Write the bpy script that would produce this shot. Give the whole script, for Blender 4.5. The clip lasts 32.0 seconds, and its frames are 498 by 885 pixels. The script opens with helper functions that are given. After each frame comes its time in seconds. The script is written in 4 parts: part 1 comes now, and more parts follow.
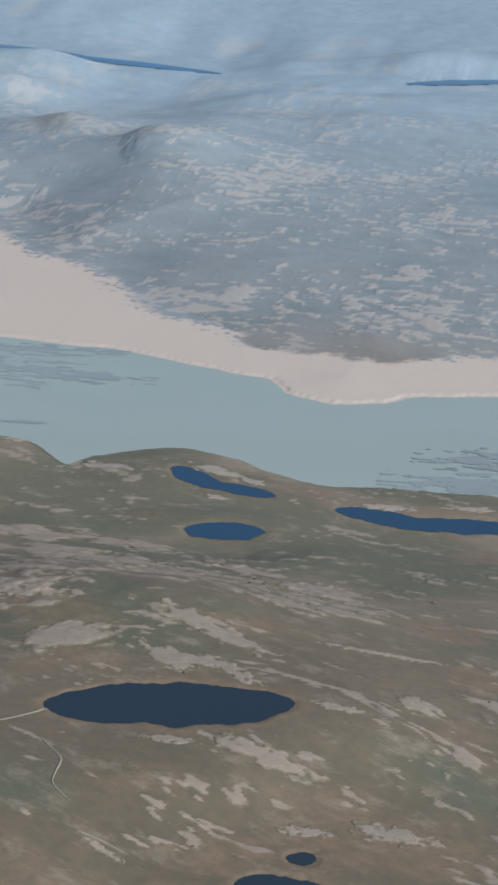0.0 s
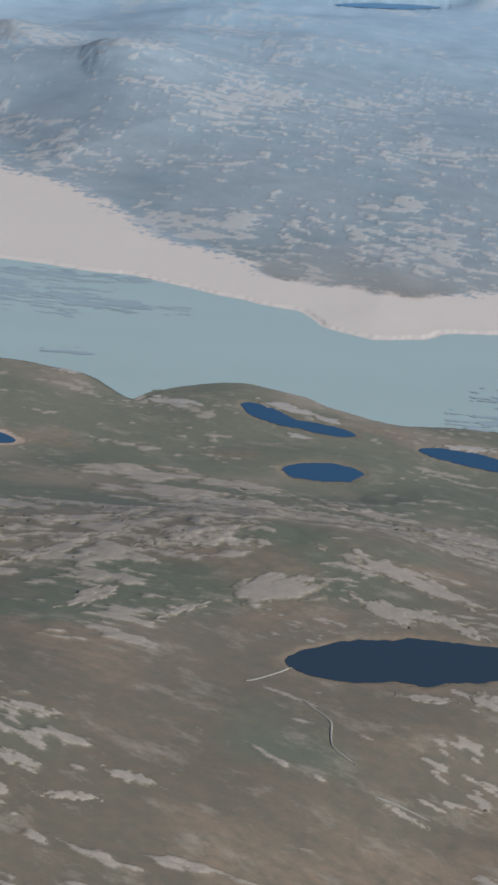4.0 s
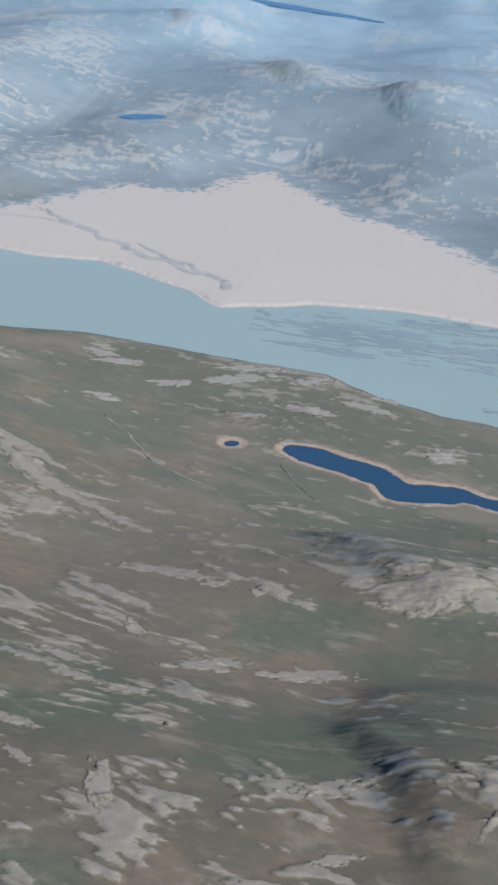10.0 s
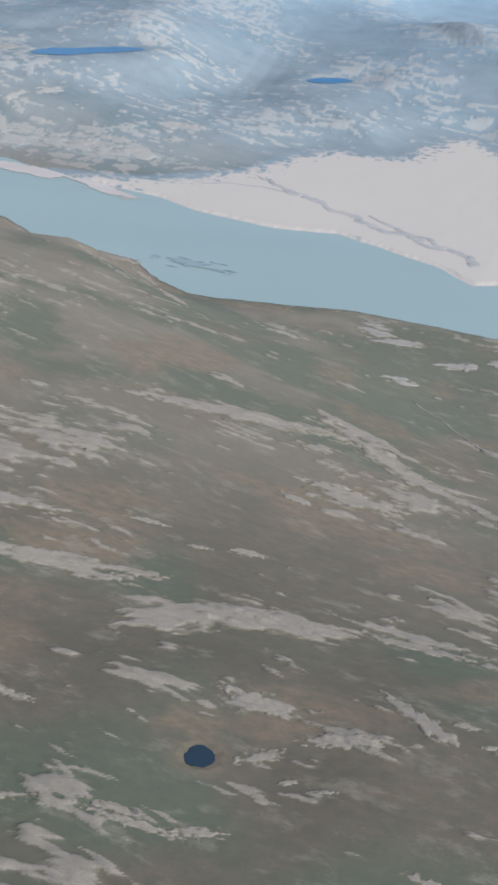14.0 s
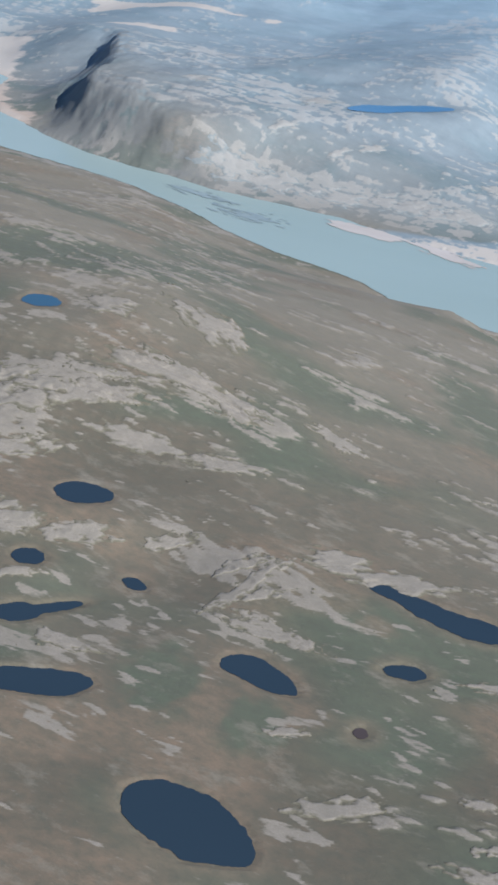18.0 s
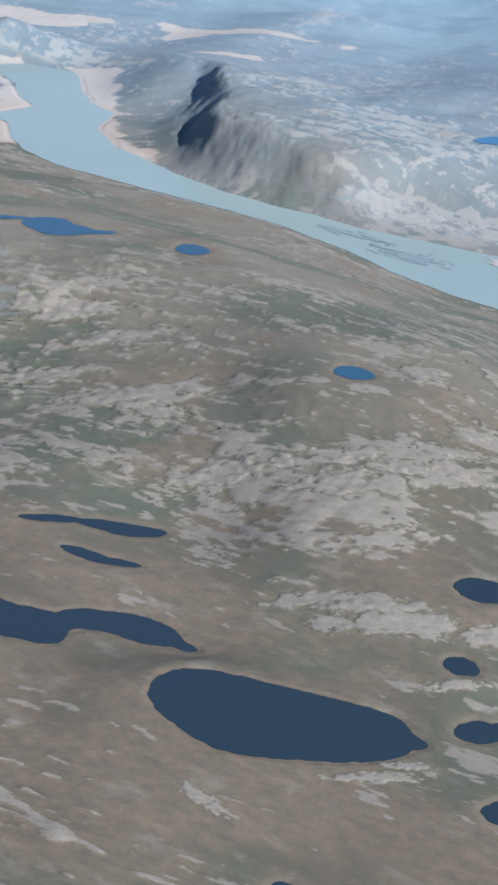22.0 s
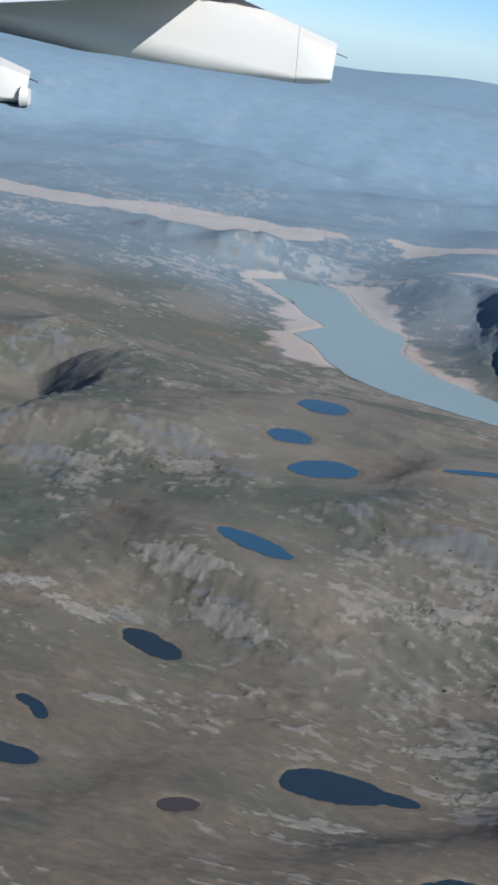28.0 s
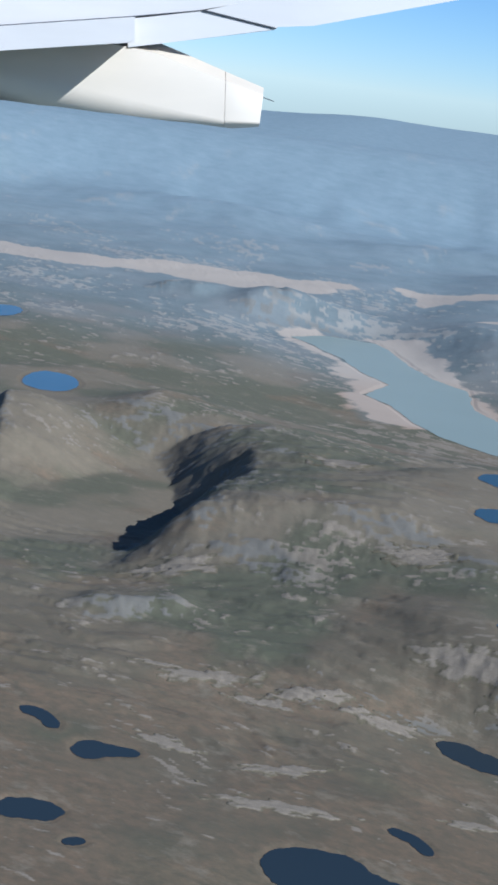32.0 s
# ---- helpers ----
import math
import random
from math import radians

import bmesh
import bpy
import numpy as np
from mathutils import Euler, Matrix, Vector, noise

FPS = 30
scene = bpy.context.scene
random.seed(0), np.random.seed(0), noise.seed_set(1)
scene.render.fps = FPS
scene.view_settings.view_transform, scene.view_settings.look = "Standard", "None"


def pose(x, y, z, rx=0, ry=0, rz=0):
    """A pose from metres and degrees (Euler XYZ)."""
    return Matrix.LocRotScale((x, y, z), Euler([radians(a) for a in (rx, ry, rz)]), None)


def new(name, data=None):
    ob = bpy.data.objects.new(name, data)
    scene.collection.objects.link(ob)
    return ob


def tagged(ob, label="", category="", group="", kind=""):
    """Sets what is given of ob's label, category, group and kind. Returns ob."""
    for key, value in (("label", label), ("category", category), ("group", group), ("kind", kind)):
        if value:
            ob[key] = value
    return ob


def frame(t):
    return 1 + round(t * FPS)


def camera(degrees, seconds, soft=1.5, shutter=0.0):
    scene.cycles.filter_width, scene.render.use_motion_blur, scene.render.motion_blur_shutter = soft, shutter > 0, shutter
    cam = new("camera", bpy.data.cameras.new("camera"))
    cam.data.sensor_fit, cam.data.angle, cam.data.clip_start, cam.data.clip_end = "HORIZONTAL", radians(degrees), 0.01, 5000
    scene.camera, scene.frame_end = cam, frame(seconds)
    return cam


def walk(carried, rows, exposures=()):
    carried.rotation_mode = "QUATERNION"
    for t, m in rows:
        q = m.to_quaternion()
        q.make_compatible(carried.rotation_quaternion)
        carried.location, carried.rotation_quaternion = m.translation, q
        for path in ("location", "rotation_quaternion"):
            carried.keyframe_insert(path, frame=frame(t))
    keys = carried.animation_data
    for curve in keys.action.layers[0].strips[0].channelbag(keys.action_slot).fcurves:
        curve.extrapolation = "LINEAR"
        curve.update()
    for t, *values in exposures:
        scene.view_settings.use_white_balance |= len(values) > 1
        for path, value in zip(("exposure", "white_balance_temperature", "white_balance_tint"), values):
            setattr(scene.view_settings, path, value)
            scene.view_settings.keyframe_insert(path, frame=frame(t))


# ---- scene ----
# ---- camera: seconds, place, yaw to the left of +y, pitch, roll ----
cam = camera(20.0, 32.0, soft=3.0)
PATH = [
    (0, 0.00, 0.00, 149.96, 8.119, -20.794, 2.583),
    (0.5, -8.14, 0.29, 149.67, 8.171, -21.307, 2.752),
    (1, -16.28, 0.57, 149.37, 5.774, -22.453, 2.847),
    (1.5, -24.42, 0.85, 149.07, 4.726, -23.431, 3.076),
    (2, -32.56, 1.13, 148.77, 1.785, -24.304, 4.792),
    (2.5, -40.69, 1.40, 148.47, 1.228, -24.506, 5.321),
    (4.5, -73.25, 2.43, 147.27, 0.717, -23.470, 6.528),
    (5, -81.40, 2.66, 146.97, 1.117, -23.581, 6.229),
    (5.5, -89.56, 2.90, 146.67, 1.320, -23.489, 6.189),
    (6, -97.73, 3.12, 146.37, 1.305, -23.375, 6.525),
    (6.5, -105.91, 3.33, 146.07, 2.992, -22.839, 6.176),
    (7, -114.10, 3.54, 145.77, 4.330, -22.628, 6.146),
    (7.5, -122.31, 3.74, 145.48, 4.550, -22.665, 6.268),
    (8, -130.53, 3.92, 145.18, 5.179, -22.792, 6.470),
    (8.5, -138.77, 4.10, 144.88, 5.627, -23.193, 6.275),
    (9, -147.02, 4.26, 144.58, 6.178, -23.397, 6.054),
    (9.5, -155.29, 4.41, 144.28, 6.013, -23.315, 6.156),
    (10, -163.59, 4.56, 143.98, 5.484, -23.058, 6.210),
    (10.5, -171.90, 4.68, 143.68, 5.479, -23.010, 6.495),
    (11, -180.24, 4.80, 143.38, 5.302, -23.673, 6.456),
    (11.5, -188.61, 4.90, 143.08, 5.275, -23.577, 6.722),
    (12, -197.00, 4.99, 142.78, 5.267, -23.684, 6.884),
    (12.5, -205.42, 5.07, 142.48, 5.611, -24.045, 6.925),
    (13, -213.86, 5.13, 142.18, 7.143, -24.967, 6.673),
    (13.5, -222.34, 5.17, 141.88, 7.433, -25.382, 6.471),
    (14, -230.85, 5.20, 141.58, 7.377, -25.138, 6.627),
    (14.5, -239.39, 5.22, 141.29, 9.818, -25.413, 6.394),
    (15, -247.97, 5.21, 140.99, 11.127, -25.325, 6.385),
    (15.5, -256.58, 5.19, 140.69, 12.322, -25.106, 6.199),
    (17.5, -291.42, 4.94, 139.49, 13.676, -24.198, 8.165),
    (18, -300.23, 4.83, 139.19, 13.787, -24.334, 7.891),
    (18.5, -309.09, 4.70, 138.89, 13.457, -24.541, 7.703),
    (19, -317.99, 4.55, 138.59, 13.187, -24.500, 7.716),
    (19.5, -326.94, 4.37, 138.29, 13.040, -24.432, 7.773),
    (20, -335.94, 4.18, 137.99, 12.993, -24.389, 7.716),
    (20.5, -344.99, 3.97, 137.69, 12.846, -24.399, 7.500),
    (21, -354.09, 3.73, 137.39, 12.817, -24.021, 7.311),
    (21.5, -363.25, 3.47, 137.10, 12.767, -23.753, 7.277),
    (22, -372.45, 3.19, 136.80, 12.647, -23.715, 7.319),
    (22.5, -381.72, 2.89, 136.50, 11.838, -21.451, 7.835),
    (23, -391.04, 2.56, 136.20, 12.028, -19.972, 8.189),
    (23.5, -400.42, 2.21, 135.90, 12.814, -20.270, 7.858),
    (24, -409.86, 1.83, 135.60, 13.586, -18.893, 7.825),
    (24.5, -419.36, 1.43, 135.30, 13.345, -16.477, 8.196),
    (25, -428.92, 1.00, 135.00, 13.330, -15.444, 8.433),
    (25.5, -438.55, 0.55, 134.70, 13.434, -15.278, 8.156),
    (26, -448.24, 0.07, 134.40, 15.057, -15.660, 7.714),
    (26.5, -458.00, -0.44, 134.10, 16.696, -16.224, 7.406),
    (28.5, -497.74, -2.75, 132.91, 15.373, -16.696, 9.293),
    (29, -507.85, -3.40, 132.61, 15.004, -16.709, 9.313),
    (29.5, -518.04, -4.08, 132.31, 14.556, -16.422, 9.486),
    (30, -528.31, -4.79, 132.01, 14.232, -15.810, 9.398),
    (30.5, -538.65, -5.53, 131.71, 13.389, -15.008, 9.439),
    (31, -549.08, -6.30, 131.41, 12.681, -14.548, 8.647),
    (31.5, -559.58, -7.10, 131.11, 12.139, -14.590, 8.098),
    (32, -570.17, -7.94, 130.81, 11.541, -14.546, 7.412),
]
walk(cam, [(t, pose(x, y, z, 90 + pitch, 0, yaw) @ pose(0, 0, 0, 0, 0, roll)) for t, x, y, z, yaw, pitch, roll in PATH],
     exposures=[(0.0, 0.74, 5600, 9), (2.0, 0.66, 5500, 9), (5.0, 0.84, 5400, 8), (9.0, 0.95, 5250, 7), (15.0, 1.04, 5300, 7), (20.0, 1.13, 5150, 7), (24.3, 1.18, 5100, 7), (25.3, 0.63, 5100, 7), (32.0, 0.65, 5100, 7)])

# ---- light: clear sky, one sun, from aft of the aircraft and behind the viewer ----
SUN = Vector((0.74, -0.36, 0.57)).normalized()
world = bpy.data.worlds.new("sky")
scene.world = world
world.use_nodes = True
wn = world.node_tree.nodes
sky = wn.new("ShaderNodeTexSky")
sky.sky_type, sky.sun_disc = "NISHITA", False
sky.sun_elevation = math.asin(SUN.z)
sky.sun_rotation = math.atan2(SUN.x, SUN.y)
sky.altitude, sky.air_density, sky.dust_density, sky.ozone_density = 2500, 1.0, 0.0, 5.0
wn["Background"].inputs["Strength"].default_value = 0.064
world.node_tree.links.new(sky.outputs["Color"], wn["Background"].inputs["Color"])
sun_data = bpy.data.lights.new("sun", "SUN")
sun_data.energy, sun_data.angle, sun_data.color = 4.5, radians(0.5), (1.0, 0.95, 0.88)
sun = new("sun", sun_data)
sun.rotation_euler = SUN.to_track_quat("Z", "Y").to_euler()


# ---- noise on arrays ----
rng = np.random.default_rng(7)
PERM = rng.permutation(1024)
GRAD = np.stack([np.cos(np.arange(1024) * 2.3999), np.sin(np.arange(1024) * 2.3999)], 1).astype(np.float32)


def perlin(x, y, seed=0):
    xi, yi = np.floor(x).astype(np.int64), np.floor(y).astype(np.int64)
    u, v = (x - xi).astype(np.float32), (y - yi).astype(np.float32)
    fu, fv = u * u * u * (u * (u * 6 - 15) + 10), v * v * v * (v * (v * 6 - 15) + 10)

    def corner(i, j):
        g = GRAD[PERM[(PERM[(xi + i + seed * 37) & 1023] + yi + j) & 1023]]
        return g[..., 0] * (u - i) + g[..., 1] * (v - j)

    a, b = corner(0, 0), corner(1, 0)
    c, d = corner(0, 1), corner(1, 1)
    return (a + (b - a) * fu) * (1 - fv) + (c + (d - c) * fu) * fv


def fbm(x, y, octaves=4, seed=0, gain=0.5):
    total, amp = np.zeros(np.shape(x), np.float32), 1.0
    for k in range(octaves):
        total += amp * perlin(x * 2**k, y * 2**k, seed + k)
        amp *= gain
    return total


def only(mask, px, py, make):
    """make(px, py) where the mask holds, nothing elsewhere."""
    out = np.zeros(px.shape)
    if mask.any():
        out[mask] = make(px[mask], py[mask])
    return out


def smooth(a, b, v):
    s = np.clip((v - a) / (b - a), 0, 1)
    return s * s * (3 - 2 * s)


def ring_distance(px, py, ring, reach=130):
    """The same near the ring; far from it, the reach."""
    xs, ys = [p[0] for p in ring], [p[1] for p in ring]
    k = (px > min(xs) - reach) & (px < max(xs) + reach) & (py > min(ys) - reach) & (py < max(ys) + reach)
    return reach + only(k, px, py, lambda x, y: np.minimum(inside_distance(x, y, ring), reach) - reach)


def inside_distance(px, py, ring):
    """Distance to a closed ring of shore points: negative inside."""
    d2, inside = np.full(px.shape, 1e18), np.zeros(px.shape, bool)
    for (x0, y0), (x1, y1) in zip(ring, ring[1:] + ring[:1]):
        ex, ey = x1 - x0, y1 - y0
        s = np.clip(((px - x0) * ex + (py - y0) * ey) / (ex * ex + ey * ey), 0, 1)
        d2 = np.minimum(d2, (px - x0 - s * ex) ** 2 + (py - y0 - s * ey) ** 2)
        cross = ((y0 > py) != (y1 > py)) & (px < ex * (py - y0) / (ey if ey else 1e-9) + x0)
        inside ^= cross
    return np.where(inside, -1, 1) * np.sqrt(d2)


def lobes_distance(px, py, lobes):
    """Distance to the shore of a lake made of leaning oval lobes: negative on the water."""
    best = np.full(px.shape, 1e9)
    for x, y, a, b, lean in lobes:
        c, s = math.cos(radians(lean)), math.sin(radians(lean))
        u, v = (px - x) * c + (py - y) * s, (py - y) * c - (px - x) * s
        q = np.sqrt((u / a) ** 2 + (v / b) ** 2) + 1e-6
        d = (q - 1) * np.sqrt(u * u + v * v + 1e-6) / q
        k = 0.9 * min(b, 5.0)
        blend = np.clip(k - np.abs(d - best), 0, None) / k
        best = np.minimum(best, d) - blend * blend * k / 4
    return best


# ---- the plan ----
RIVER_NEAR = [(260, 330), (60, 352), (18, 362), (-10, 358), (-25, 353), (-41, 354), (-49, 359), (-60, 372), (-73, 377), (-98, 368),
              (-103, 360), (-119, 375), (-150, 381), (-165, 388), (-181, 401), (-218, 404), (-255, 408), (-288, 402), (-305, 400), (-316, 408), (-329, 424),
              (-341, 426), (-363, 431), (-378, 446), (-413, 460), (-436, 473), (-455, 489), (-480, 504), (-505, 513), (-530, 519), (-558, 526), (-586, 534),
              (-606, 548), (-620, 566), (-632, 590), (-646, 604), (-639, 634), (-656, 655), (-669, 678), (-690, 704), (-703, 716)]
RIVER_FAR = [(-690, 734), (-665, 744), (-651, 722), (-636, 688), (-621, 664), (-604, 650), (-597, 610), (-578, 582), (-561, 571), (-543, 556), (-518, 541),
             (-493, 532), (-476, 530), (-456, 523), (-430, 521), (-403, 519), (-372, 506), (-336, 497), (-323, 488), (-293, 481), (-271, 485), (-253, 476), (-234, 464),
             (-221, 450), (-191, 467), (-162, 474), (-136, 471), (-118, 471), (-98, 465), (-74, 456), (-58, 453), (-52, 440), (-35, 432), (-17, 438),
             (-12, 446), (18, 456), (80, 462), (260, 470)]
SAND_EDGE = [(260, 540), (80, 520), (19, 504), (-6, 492), (-19, 478), (-46, 484), (-67, 485), (-84, 514), (-110, 531), (-128, 557), (-153, 592), (-184, 605),
             (-205, 640), (-225, 672), (-245, 660), (-262, 612), (-290, 610), (-308, 588), (-320, 551), (-351, 524), (-392, 514)]
SAND_SHORE = [(-386, 503), (-336, 490), (-323, 482), (-293, 475), (-271, 480), (-253, 470), (-234, 458), (-221, 444), (-191, 461), (-162, 468), (-118, 465),
              (-74, 450), (-52, 434), (-35, 426), (-17, 432), (18, 450), (260, 464)]
SANDUR = [(-1150, 800), (-1010, 806), (-898, 788), (-844, 791), (-818, 812), (-759, 809), (-730, 829), (-700, 866), (-704, 906), (-765, 892), (-816, 868), (-840, 849),
          (-883, 839), (-929, 852), (-1040, 862), (-1150, 850)]
SANDUR_EAST = [(-672, 926), (-650, 862), (-628, 890), (-580, 908), (-540, 902), (-536, 916), (-585, 924), (-632, 928)]
SANDUR_BAR = [(-612, 790), (-578, 800), (-574, 822), (-600, 812)]
INLET_WEST = [(-612, 556), (-639, 552), (-654, 592), (-660, 632), (-682, 676), (-712, 722), (-694, 742), (-688, 706), (-660, 672), (-634, 640), (-640, 604), (-624, 580)]
INLET_EAST = [(-676, 752), (-640, 742), (-610, 672), (-594, 626), (-584, 598), (-556, 574), (-563, 566), (-600, 604), (-612, 648), (-640, 690), (-662, 740)]
# water level, then lobes: x, y, half length, half width, lean
LAKES_EAST = [
    (29.6, (-38.6, 193.6, 19.8, 6.5, 13)),
    (4.2, (-50.6, 316.9, 9.7, 5.4, 10)),
    (2.0, (-65.4, 355.3, 9.5, 4.2, 138), (-51.0, 349.6, 9.7, 3.4, 167)),
    (2.0, (-12.1, 340.6, 13.2, 4.4, 168), (7.0, 339.9, 19.0, 4.7, 8)),
    (24.5, (-14.1, 156.6, 8.0, 4.2, 165), (-5.9, 150.3, 10.4, 7.9, 151)),
    (24.7, (-13.3, 165.3, 2.1, 1.5, 9)),
    (2.0, (-177.0, 333.6, 10.1, 5.1, 158), (-164.9, 329.0, 7.7, 5.2, 149), (-157.1, 321.3, 7.1, 4.2, 103), (-147.3, 321.5, 10.6, 5.2, 17), (-133.4, 320.5, 6.8, 3.0, 170)),
    (1.5, (-199.7, 335.6, 2.2, 1.7, 45)),
    (30.1, (-250.9, 147.5, 2.1, 2.0, 95)),
    (29.7, (-321.6, 198.2, 4.4, 1.7, 165), (-314.8, 195.6, 5.6, 2.7, 160), (-307.6, 193.8, 5.4, 3.2, 175)),
    (28.7, (-315.4, 178.6, 3.3, 1.9, 10)),
]
LAKES_MIDDLE = [
    (27.7, (-318.1, 162.7, 1.3, 1.0, 90)),
    (27.4, (-337.4, 171.4, 3.4, 2.7, 20), (-333.4, 169.8, 4.6, 2.8, 158), (-330.4, 168.8, 2.2, 1.0, 150)),
    (26.1, (-338.4, 138.7, 4.7, 4.0, 149), (-332.9, 137.2, 7.8, 5.4, 151), (-327.9, 135.7, 3.7, 2.4, 140)),
    (30.0, (-376.4, 204.3, 5.0, 3.8, 17)),
    (27.4, (-377.1, 184.5, 3.0, 2.3, 177)),
    (26.7, (-359.7, 185.8, 2.3, 1.5, 157)),
    (26.0, (-372.6, 171.0, 3.7, 2.6, 34), (-368.3, 174.7, 4.8, 1.3, 43)),
    (26.2, (-362.7, 155.9, 8.0, 3.3, 20)),
    (25.6, (-411.6, 163.4, 6.2, 6.2, 60), (-403.6, 161.6, 10.0, 9.0, 0), (-393.6, 163.2, 9.4, 7.6, 10), (-385.6, 165.0, 5.0, 5.0, 20), (-381.6, 165.2, 2.8, 1.5, 0)),
    (24.3, (-390.4, 131.1, 2.1, 1.7, 96)),
    (24.0, (-448.6, 173.8, 3.4, 3.4, 60), (-441.4, 172.4, 6.4, 4.6, 10), (-436.6, 171.0, 2.8, 2.6, 60), (-434.6, 176.6, 3.6, 2.4, 30), (-430.0, 178.4, 6.4, 2.9, 12), (-423.6, 178.2, 5.4, 3.4, 175), (-418.2, 177.0, 3.2, 1.2, 170)),
]
LAKES_PLATEAU = [
    (24.6, (-450.0, 204.2, 5.8, 1.3, 20), (-440.6, 206.4, 5.2, 1.7, 12), (-435.4, 206.6, 5.2, 2.0, 20)),
    (24.6, (-440.0, 195.2, 5.0, 1.5, 170), (-435.0, 195.0, 4.4, 1.1, 8)),
    (40.0, (-411.4, 261.6, 3.9, 3.5, 14)),
    (35.5, (-468.5, 337.2, 4.6, 4.3, 105)),
    (34.0, (-524.0, 337.0, 9.0, 1.9, 30), (-509.6, 340.6, 7.0, 5.4, 60), (-503.2, 337.6, 7.4, 4.6, 50), (-496.0, 341.0, 5.4, 1.9, 35)),
    (29.8, (-575.3, 381.0, 7.4, 6.9, 146)),
    (29.4, (-575.7, 346.5, 6.4, 5.9, 70)),
    (28.6, (-560.8, 327.1, 9.7, 6.6, 41)),
    (25.8, (-560.8, 273.7, 10.3, 4.0, 158)),
    (13.0, (-526.4, 206.4, 5.8, 4.6, 30), (-520.2, 207.2, 6.0, 4.4, 20), (-513.6, 208.4, 5.4, 2.0, 10)),
    (19.5, (-497.8, 177.1, 4.9, 3.6, 30)),
    (23.0, (-474.6, 201.9, 2.7, 1.9, 39)),
]
LAKES_WEST = [
    (23.0, (-471.6, 172.6, 5.2, 3.6, 10), (-466.2, 172.2, 4.6, 2.2, 172), (-461.6, 172.6, 2.8, 0.8, 5)),
    (23.0, (-471.2, 186.8, 2.4, 1.6, 5), (-467.2, 185.8, 2.6, 1.4, 135), (-463.0, 184.0, 3.8, 1.3, 172)),
    (12.5, (-594.6, 188.8, 5.6, 5.4, 100), (-588.6, 189.6, 6.2, 5.8, 20), (-581.0, 187.6, 5.0, 3.6, 165), (-573.8, 188.0, 5.2, 3.0, 10)),
    (12.5, (-579.4, 206.2, 2.8, 1.5, 165), (-576.0, 203.8, 2.9, 1.5, 130)),
    (11.2, (-570.6, 243.3, 8.0, 3.9, 153)),
    (15.0, (-542.8, 184.6, 3.4, 2.1, 35)),
    (8.0, (-752.5, 493.1, 16.4, 10.7, 108)),
    (12.0, (-636.2, 211.6, 3.8, 3.4, 60), (-631.6, 213.0, 4.0, 2.0, 15)),
    (12.0, (-650.6, 220.8, 3.4, 1.8, 165), (-646.6, 218.4, 3.0, 1.6, 135)),
    (12.5, (-638.2, 186.9, 5.9, 3.5, 14)),
    (13.0, (-628.0, 180.1, 1.8, 1.3, 32)),
    (8.0, (-824.5, 616.2, 14.5, 7.9, 98)),
]
LAKES_FAR = [
    (20.0, (-417.0, 640.0, 17.0, 6.5, 50), (-401.0, 659.0, 17.0, 5.5, 48)),
    (10.0, (-303.0, 712.0, 12.4, 4.5, 44)),
    (20.0, (-400.0, 1262.0, 80.0, 24, 152), (-290.0, 1214.0, 90.0, 12, 156)),
    (25.0, (-7.3, 1173.5, 51.5, 12, 40)),
]
LAKES = LAKES_EAST + LAKES_MIDDLE + LAKES_PLATEAU + LAKES_WEST + LAKES_FAR
# heights of the land on a coarse lattice
LAT_X = [-1000, -850, -720, -660, -600, -560, -500, -450, -400, -340, -280, -220, -160, -100, -40, 40, 140]
LAT_Y = [110, 160, 200, 240, 280, 330, 380, 440, 560, 700, 1000]
LAT_SOUTH = [(12, 12, 12, 13, 15, 17, 20, 22, 24, 26, 27, 30, 32, 32, 27, 24, 23),
             (11, 12, 12, 13, 14, 16, 20, 23, 24, 27, 29, 33, 33, 37, 26, 22, 22),
             (11, 11, 12, 12, 13, 11, 14, 23, 28, 31, 29, 24, 20, 30, 31, 23, 21),
             (10, 10, 11, 12, 11, 11, 17, 28, 39, 32, 26, 17, 19, 21, 23, 19, 17),
             (9, 8, 9, 11, 18, 28, 31, 37, 43, 30, 20, 12, 8, 9, 12, 11, 12)]
LAT_NORTH = [(7, 7, 5, 6, 25, 29, 37, 37, 30, 24, 13, 3, 2, 1, 2, 3, 7),
             (7, 6, 2, 0, 23, 33, 28, 25, 18, 16, 3, 0, 2, 3, 2, 3, 5),
             (7, 7, 6, 3, 10, 14, 12, 12, 1, 0, 0, 0, 3, 0, 0, 4, 7),
             (8, 9, 5, 0, 0, 4, 10, 13, 9, 8, 26, 19, 14, 7, 5, 9, 10),
             (8, 8, 6, 2, 14, 9, 7, 19, 28, 7, 19, 25, 27, 18, 16, 16, 15),
             (8, 8, 7, 7, 12, 12, 12, 18, 23, 22, 13, 13, 22, 22, 25, 24, 20)]
LAT_Z = LAT_SOUTH + LAT_NORTH
# hills: x, y, height, radius along, radius across, lean
HILLS = [(-243, 850, 7.5, 42, 50, 0), (-165, 772, 5.5, 32, 30, 10), (-112, 790, 5, 60, 30, 4), (-60, 900, 8, 80, 40, 0), (-330, 1120, 12, 130, 60, 10), (-515, 650, 4, 50, 70, -10),
         (-645, 440, 4, 40, 50, 35), (-705, 478, 6, 40, 26, 0), (-738, 440, 4, 24, 50, 30), (-510, 292, 2, 42, 9, -8), (-700, 760, 10, 75, 28, -12), (-630, 690, 7, 30, 30, 0),
         (-130, 160, 3, 26, 14, 0), (-150, 245, 4, 34, 26, -10), (-60, 240, 7, 46, 24, -6), (-325, 405, 8, 22, 14, -20),
         ]
